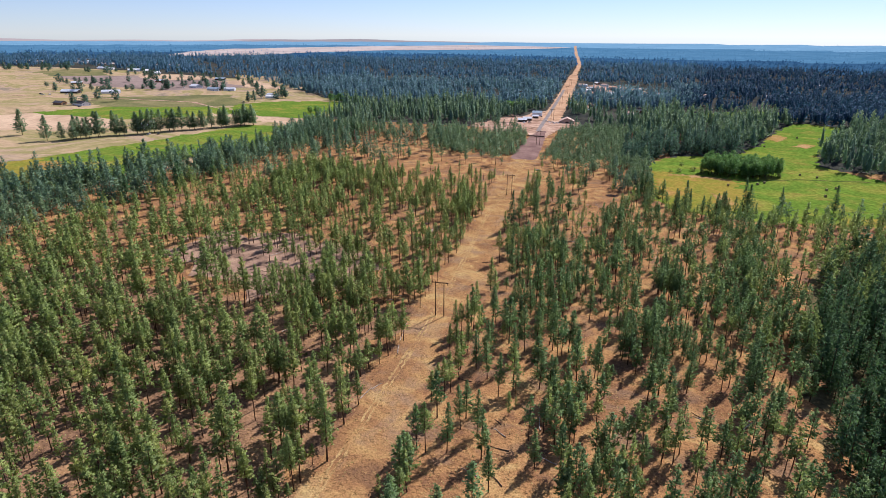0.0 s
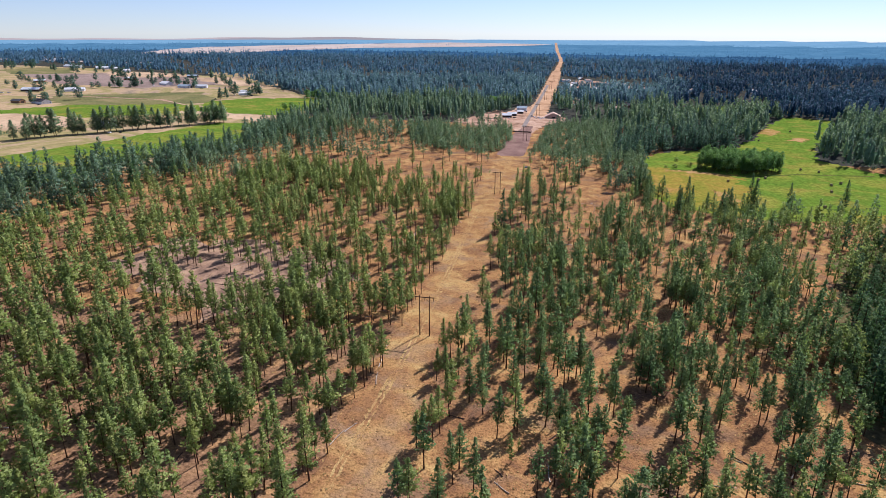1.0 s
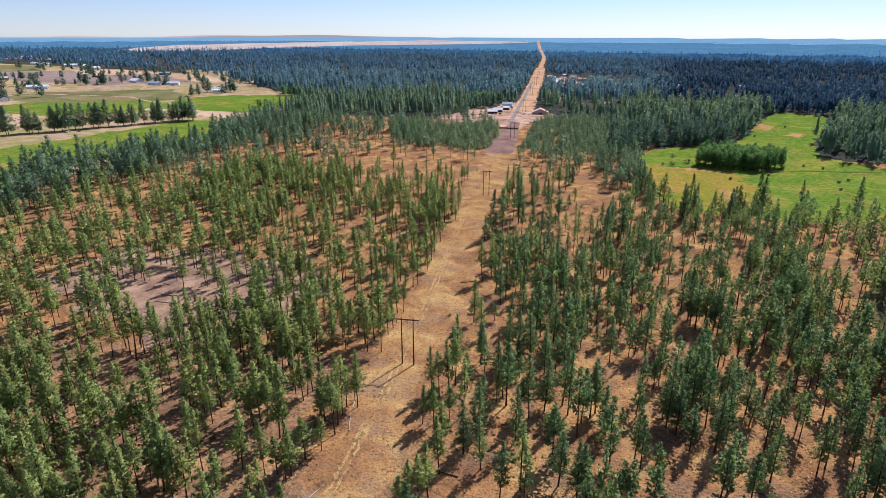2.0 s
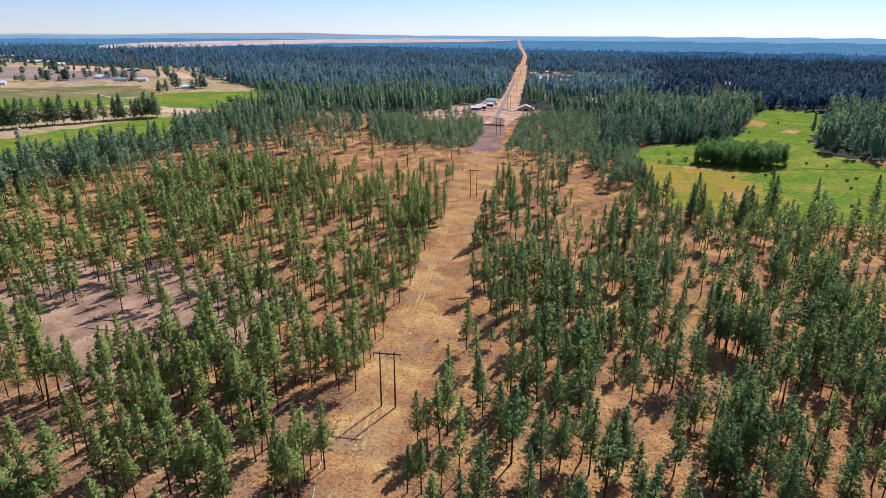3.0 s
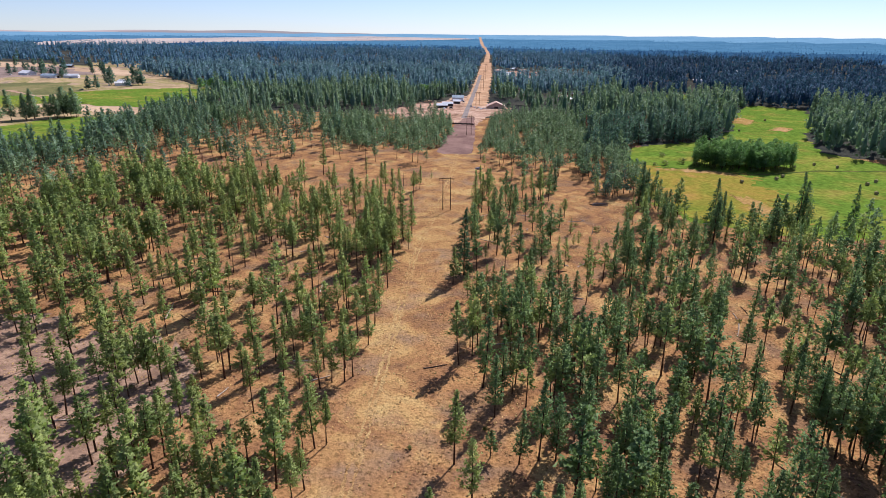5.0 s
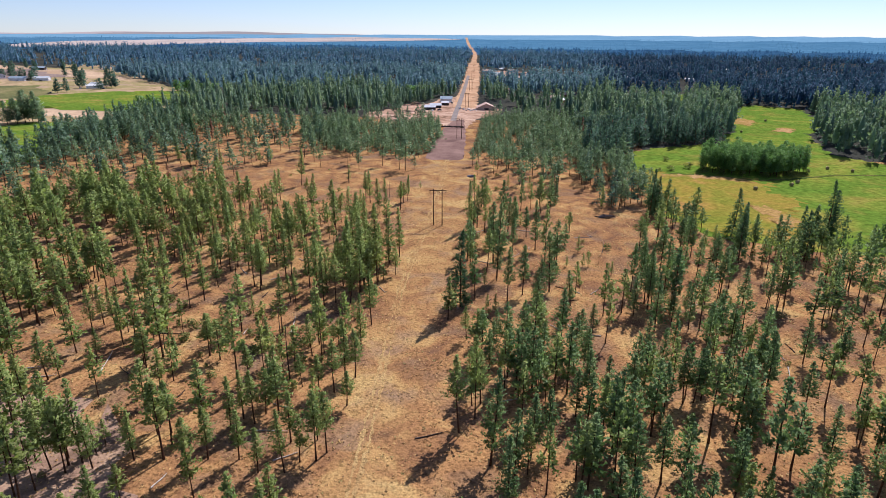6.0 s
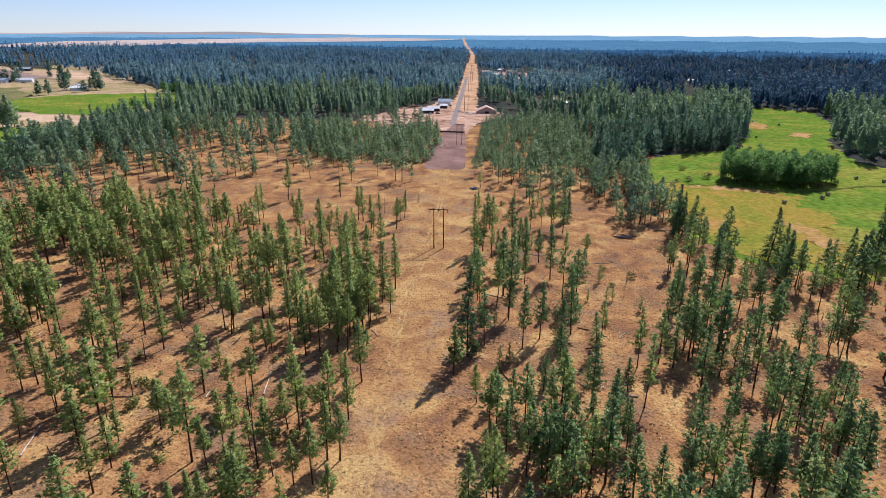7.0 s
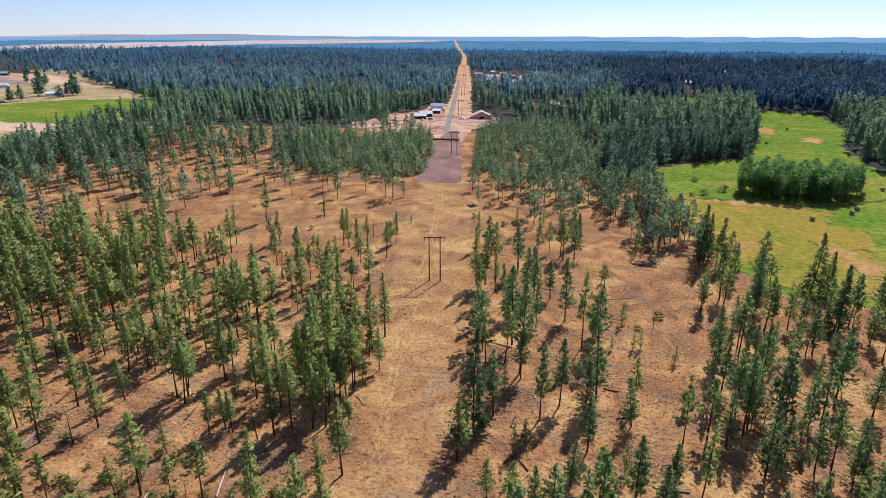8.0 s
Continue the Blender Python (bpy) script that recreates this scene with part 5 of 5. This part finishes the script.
for i, (x, y) in enumerate(((-1345, 1508), (-1312, 1495), (-1661, 1748), (-1619, 1772), (-1221, 1480), (-1176, 1470), (-1100, 1415), (-522, 640))):
    building("farmhouse", x, y, 14, 30 if i < 5 else 14, 4, 80 + 12 * i, METAL if i < 7 else BLUE_ROOF, WHITE, "distant farmhouse with a pale roof", "house")
for i, (x, y) in enumerate(((-937, 900), (-930, 896), (-922, 902), (-945, 905), (-610, 1062), (-604, 1060), (-730, 1110), (-705, 1120), (-488, 600), (-480, 606), (-712, 1085), (-718, 1080), (-690, 1090), (-571, 1000), (-548, 1004), (-540, 1000), (-900, 915), (-870, 945), (-748, 780), (-812, 1120), (-805, 1110))):
    vehicle("parked_car", x, y, 35 * i, WHITE if i % 3 else DARK_PAINT, "car parked by the farm buildings, seen far off")
vehicle("farm_truck", -566, 932, 15, DARK_PAINT, "dark truck parked at the edge of the pasture", True, "truck")
# houses in the trees east of the cleared line
for i, (x, y) in enumerate(VILLAGE):
    building("village_house", x, y, 10, 15, 3.6, 25 * i, (METAL, WHITE, TAN_ROOF, DARK_ROOF)[i % 4], (WHITE, WOOD_WALL)[i % 2], "small house with a " + ("pale metal", "white", "tan", "dark")[i % 4] + " roof among conifers", "house")

farm_trees = [(tree_thing("farm_tree", tree_shape(800 + i, 16.0, 0.12, 5.4, 360, 1, 2.2, shape="round" if i % 2 else "pine", limbs=3), BARK, DUSKY, "single dark tree by the farmsteads", "tree", "farm trees"), 16.0) for i in range(4)]
spots = []
rr = np.random.RandomState(77)
for x, y, n, s in ((-545, 1015, 4, 12), (-548, 950, 2, 12), (-715, 1130, 5, 26), (-830, 1075, 8, 24), (-760, 840, 5, 24), (-880, 975, 5, 26), (-815, 1140, 8, 24), (-930, 1200, 6, 26), (-1000, 1290, 5, 20), (-880, 1330, 8, 40), (-1250, 1440, 14, 60), (-1050, 1110, 12, 40), (-980, 930, 8, 50), (-650, 1190, 8, 35), (-1080, 1380, 12, 60), (-1480, 1420, 18, 50), (-870, 1050, 4, 20)):
    for k in range(n):
        spots.append((x + rr.normal(0, s), y + rr.normal(0, s), rr.uniform(9, 21)))
spots += [(-571, 1005, 22), (-600, 1040, 18), (-556, 1052, 20)]
plant(farm_trees, spots, rr)
sheet("farm_lane", [(-520, 800), (-560, 850), (-640, 905), (-780, 900), (-980, 870), (-980, 864), (-780, 893), (-640, 897), (-556, 843), (-515, 797)], DIRT, 0.16, "pale dusty farm lane", 0.6, 51, category="lane", step=10)
sheet("ploughed_field", [(-800, 1060), (-700, 1180), (-850, 1330), (-1010, 1420), (-1250, 1250), (-1000, 1080)], STUBBLE, 0.10, "grey-brown ploughed field", 5, 52, category="field", step=20)
DULL = material("dull_pasture", [(0.35, (0.115, 0.12, 0.055)), (0.5, (0.165, 0.16, 0.068)), (0.65, (0.24, 0.195, 0.10))], 0.012, 0.25, value=0.25, warp=1.0)
TAN = material("pinkish_bare_field", [(0.35, (0.38, 0.26, 0.165)), (0.65, (0.54, 0.39, 0.26))], 0.012, 0.25, value=0.2, warp=1.0)
sheet("grazed_field", [(-830, 900), (-720, 980), (-652, 1030), (-570, 940), (-548, 880), (-620, 830), (-690, 785), (-780, 830)], DULL, 0.07, "grazed olive-green pasture among farmsteads", 5, 54, category="field", step=14)
sheet("grey_pasture", [(-1418, 1450), (-1315, 1484), (-1147, 1296), (-1243, 1243), (-1400, 1330)], DULL, 0.07, "dull green field before far woods", 5, 55, category="field", step=20)
sheet("tan_field", [(-1160, 1425), (-1000, 1420), (-880, 1340), (-965, 1255), (-1060, 1300)], TAN, 0.13, "pinkish tan bare field before the woods", 5, 56, category="field", step=20)
sheet("bare_field", [(-800, 1365), (-640, 1218), (-600, 1150), (-700, 1180), (-850, 1300)], TAN, 0.14, "pale tan bare field at the edge of woods", 5, 57, category="field", step=20)
sheet("bare_margin", [(-380, 735), (-440, 745), (-520, 770), (-530, 790), (-445, 785), (-385, 780)], TAN, 0.13, "bare tan strip between two green fields", 3, 58, category="field", step=10)
sheet("pale_field", [(-731, 735), (-620, 714), (-560, 640), (-600, 590), (-700, 560), (-800, 620)], TAN, 0.07, "pale straw field beside the row of pines", 4, 59, category="field", step=12)
sheet("distant_field", [(-1950, 1780), (-1560, 1790), (-1300, 1830), (-1280, 1790), (-1560, 1725), (-1950, 1700)], PALE, 0.5, "narrow pale field between far woods", 6, 60, category="field", step=40)
sheet("stubble_field", [(-640, 1180), (-560, 1200), (-640, 1290), (-800, 1490), (-930, 1500), (-800, 1320)], STRAW, 0.12, "pale stubble field at the edge of the woods", 5, 53, category="field", step=20)

# round bales in the meadow
def bale(name):
    bm = bmesh.new()
    bmesh.ops.create_cone(bm, cap_ends=True, segments=20, radius1=1.0, radius2=1.0, depth=1.7, matrix=Matrix.Rotation(radians(90), 4, "Y"))
    bmesh.ops.bevel(bm, geom=[e for e in bm.edges if abs(e.verts[0].co.x - e.verts[1].co.x) < 0.01], offset=0.1, segments=2, affect="EDGES")
    me = bpy.data.meshes.new(name)
    bm.to_mesh(me), bm.free()
    me.materials.append(HAY)
    return tagged(new(name, me), "round bale of hay lying in the green meadow", "hay bale", "meadow bales")


BALES = [(113.5, 542), (139, 555), (186, 608), (249, 852), (192, 766), (190, 550), (200, 559), (182, 526), (161, 477), (198, 601), (146, 563), (215, 880), (228, 500)]
first = bale("hay_bale")
for i, (x, y) in enumerate(BALES):
    m = pose(x, y, stand_at(x, y) + 1.0, 0, 0, 37 * i)
    if i:
        copy_thing(first, m)
    else:
        first.matrix_basis = m


# ---- fallen timber, stones, brush ----
def log_mesh(seed, length, r, mat, branches=3):
    rg = np.random.RandomState(seed)
    V, F = [], []

    def tube(path, radii, sides):
        k = sum(len(v) for v in V)
        path = np.asarray(path, float)
        for p_, rad in zip(path, radii):
            a = np.arange(sides) * 6.2832 / sides
            V.append(p_ + np.stack([np.zeros(sides), np.cos(a) * rad, np.sin(a) * rad], 1))
        for i in range(len(path) - 1):
            a = k + i * sides + np.arange(sides)
            b = k + i * sides + (np.arange(sides) + 1) % sides
            F.append(np.stack([a, b, b + sides, a + sides], 1))

    t = np.linspace(-0.5, 0.5, 5)
    tube(np.stack([t * length, np.sin(t * 5 + seed) * 0.02 * length, np.full(5, r * 0.8) + np.abs(t) * 0.05], 1), np.linspace(r, r * 0.45, 5), 7)
    for i in range(branches):
        x = rg.uniform(-0.3, 0.5) * length
        s = rg.choice([-1, 1])
        tube([(x, 0, r), (x + rg.uniform(0.2, 0.7), s * rg.uniform(0.5, 1.3), r + rg.uniform(0, 0.7))], (r * 0.3, r * 0.1), 4)
    return mesh_of("fallen_log", np.concatenate(V), np.concatenate(F), mat, smooth=True)


LOGS = [(-160.7, 266.6, 8.2, 2, 1), (-157.1, 260.2, 12.6, -4, 1), (-151.4, 254.8, 5.8, -23, 1), (-161.2, 286.8, 11.1, 66, 0), (-141.4, 245.6, 4.5, 13, 1), (-141.1, 225.2, 6.0, 58, 1), (-69.4, 221.8, 4.6, 79, 0), (-65.9, 201.8, 7.6, 105, 0), (-67.8, 212.9, 9.0, 98, 0)]
LOGS += [(-67.1, 169.6, 7.5, 78, 0), (-65.0, 174.7, 5.3, 69, 0), (50.2, 424.0, 7.3, 2, 1), (-11.6, 388.6, 4.0, -22, 1), (-70.4, 380.4, 4.8, -56, 0), (-91.6, 353.0, 10.2, 100, 0), (-131.0, 349.2, 8.2, 117, 0), (-98.8, 363.8, 5.9, 43, 0)]
LOGS += [(-131.8, 328.4, 11.4, 107, 0), (39.1, 337.9, 9.2, -112, 0), (41.6, 347.6, 4.2, -89, 0), (57.6, 188.3, 7.5, 53, 0), (55.6, 184.0, 9.6, 53, 0), (-137.7, 377.2, 5.8, 88, 1), (-135.4, 361.0, 6.6, 79, 0), (-134.3, 238.0, 6.9, 70, 0)]
rl = np.random.RandomState(41)
for i in range(150):
    x, y = rl.uniform(-200, 70), rl.uniform(120, 470)
    if not bool(open_land(np.array(x), np.array(y))):
        LOGS.append((x, y, rl.uniform(2.5, 8), rl.uniform(0, 180), int(rl.rand() < 0.45)))
kinds = [[log_mesh(900 + 10 * c + i, 6.0, 0.17, (DEADWOOD, CHAR)[c]) for i in range(3)] for c in (0, 1)]
for i, (x, y, n, a, c) in enumerate(LOGS):
    ob = tagged(new("fallen_log", kinds[c][i % 3]), ("bleached grey fallen log on the dry grass", "dark fallen log on bare ground")[c], "fallen log", "fallen logs")
    ob.matrix_basis = pose(x, y, stand_at(x, y), 0, 0, a) @ Matrix.Diagonal((n / 6, 1.0, 1.0, 1))
# leaning bleached snag and a charred stub in the eastern clearing
for x, y, h, mat, label in ((8.2, 425.3, 4.6, DEADWOOD, "leaning bleached broken trunk in the clearing"), (61, 402, 2.4, CHAR, "short charred stump standing in the grass"), (-51.7, 609.7, 1.8, POLE, "short wooden post at the end of the gravel")):
    wv, wf, _, _ = wood(np.random.RandomState(int(h * 10)), h, 0.16, (0.08, 0.02), 3, 0.4, 0.8)
    ob = tagged(new("broken_trunk" if mat != POLE else "marker_post", mesh_of("broken_trunk", wv, wf, mat, smooth=True)), label, "dead tree" if mat != POLE else "post")
    ob.location = (x, y, stand_at(x, y))
# the pile of dark poles at the edge of the clearing
pile = tagged(new("timber_pile"), "jumbled pile of grey weathered timbers in the clearing", "timber pile")
pile.matrix_basis = pose(18.8, 475.3, stand_at(18.8, 475.3))
rl = np.random.RandomState(43)
for i in range(22):
    part("timber", rod((rl.uniform(-5, 0), rl.uniform(-2, 2), 0.15 + 0.05 * i), (rl.uniform(0, 5), rl.uniform(-2, 2), 0.2 + 0.05 * i), 0.14, 0.09, 6), STONE if i % 2 else CHAR, pile)
heap("stone_pile", -45.1, 551.8, 2.6, 0.9, STONE, "low pile of grey stones beside the mown strip", "stone pile", 60)

# bushes
bush_shapes = []
for i in range(4):
    rb = np.random.RandomState(950 + i)
    cv, cf, cn = needles(rb, 1.8, 0.05, 1.1, 150, 1, 0.5, "round", np.zeros((6, 2)))
    bush_shapes.append(mesh_of("bush", cv, cf, SHRUB, smooth=True, normals=cn))
SPOTS = [(80, 588, 2.2), (93, 596, 2.6), (86, 620, 2.0), (11.1, 430.1, 1.6), (-30.1, 496.8, 1.5), (-43.7, 532.2, 1.4), (99, 585, 2.4), (108, 579, 2.2), (72, 584, 1.6), (120, 577, 2.2), (133, 575, 2.0), (150, 580, 2.2), (164, 590, 2.2)]
for i in range(230):
    x, y = (rl.uniform(-190, 70), rl.uniform(110, 560)) if i < 170 else (rl.uniform(-135, -74), rl.uniform(318, 365))
    if not bool(open_land(np.array(x), np.array(y))) and math.sin(x * 0.05) * math.sin(y * 0.04 + 1) > -0.2:
        SPOTS.append((x, y, rl.uniform(0.6, 1.5)))
for i, (x, y, s) in enumerate(SPOTS):
    ob = tagged(new("bush", bush_shapes[i % 4]), "low yellow-green bush on the dry grass", "bush", "low bushes")
    ob.matrix_basis = pose(x, y, stand_at(x, y), 0, 0, 50 * i) @ Matrix.Diagonal((s, s, s * 0.8, 1))


def tufts(name, count, x0, x1, y0, y1, size, mat, label, seed, keep_open=None):
    """Many small tufts of three blades each in one mesh."""
    r = np.random.RandomState(seed)
    x, y = r.uniform(x0, x1, count), r.uniform(y0, y1, count)
    clump = np.sin(x * 0.21 + np.sin(y * 0.13) * 2) * np.sin(y * 0.17 + 1) + r.uniform(-0.9, 0.9, count) > -0.1
    clump &= (x > -1.2 * y - 10) & (x < np.maximum(0.42 * y + 20, 0.67 * y - 200)) & ~inside(MEADOW, x, y)
    x, y = x[clump], y[clump]
    n = len(x)
    V = np.empty((n, 3, 3, 3))
    s = size * r.uniform(0.5, 1.4, n)
    z = ground_z(x, y)
    for k in range(3):
        a = r.uniform(0, 6.28, n)
        dx, dy = np.cos(a), np.sin(a)
        V[:, k, 0] = np.stack([x - dy * s * 0.35, y + dx * s * 0.35, z - 0.02], 1)
        V[:, k, 1] = np.stack([x + dy * s * 0.35, y - dx * s * 0.35, z - 0.02], 1)
        V[:, k, 2] = np.stack([x + dx * s * 0.7, y + dy * s * 0.7, z + s * 0.45], 1)
    V = V.reshape(-1, 3)
    return tagged(new(name, mesh_of(name, V, np.arange(len(V)).reshape(-1, 3), mat, smooth=True, normals=np.tile([0.0, 0.0, 1.0], (len(V), 1)) + r.normal(0, 0.3, (len(V), 3)))), label, "grass", kind="stuff")


TAN_TUFT = foliage("dry_bunchgrass", (0.30, 0.17, 0.07), (0.48, 0.31, 0.13), 0.25, patch=0.08)
BROWN_TUFT = foliage("brown_weeds", (0.17, 0.10, 0.055), (0.29, 0.165, 0.085), 0.25, patch=0.08)
OLIVE_TUFT = foliage("olive_weeds", (0.19, 0.16, 0.055), (0.31, 0.25, 0.10), 0.25, patch=0.08)
tufts("bunchgrass", 52000, -170, 75, 105, 480, 0.5, TAN_TUFT, "dry golden bunchgrass over the ground", 71)
tufts("brown_weeds", 30000, -170, 75, 105, 480, 0.36, BROWN_TUFT, "brown dead weeds and litter on the ground", 72)
tufts("olive_weeds", 9000, -170, 75, 105, 520, 0.5, OLIVE_TUFT, "olive green weeds among dry grass", 73)
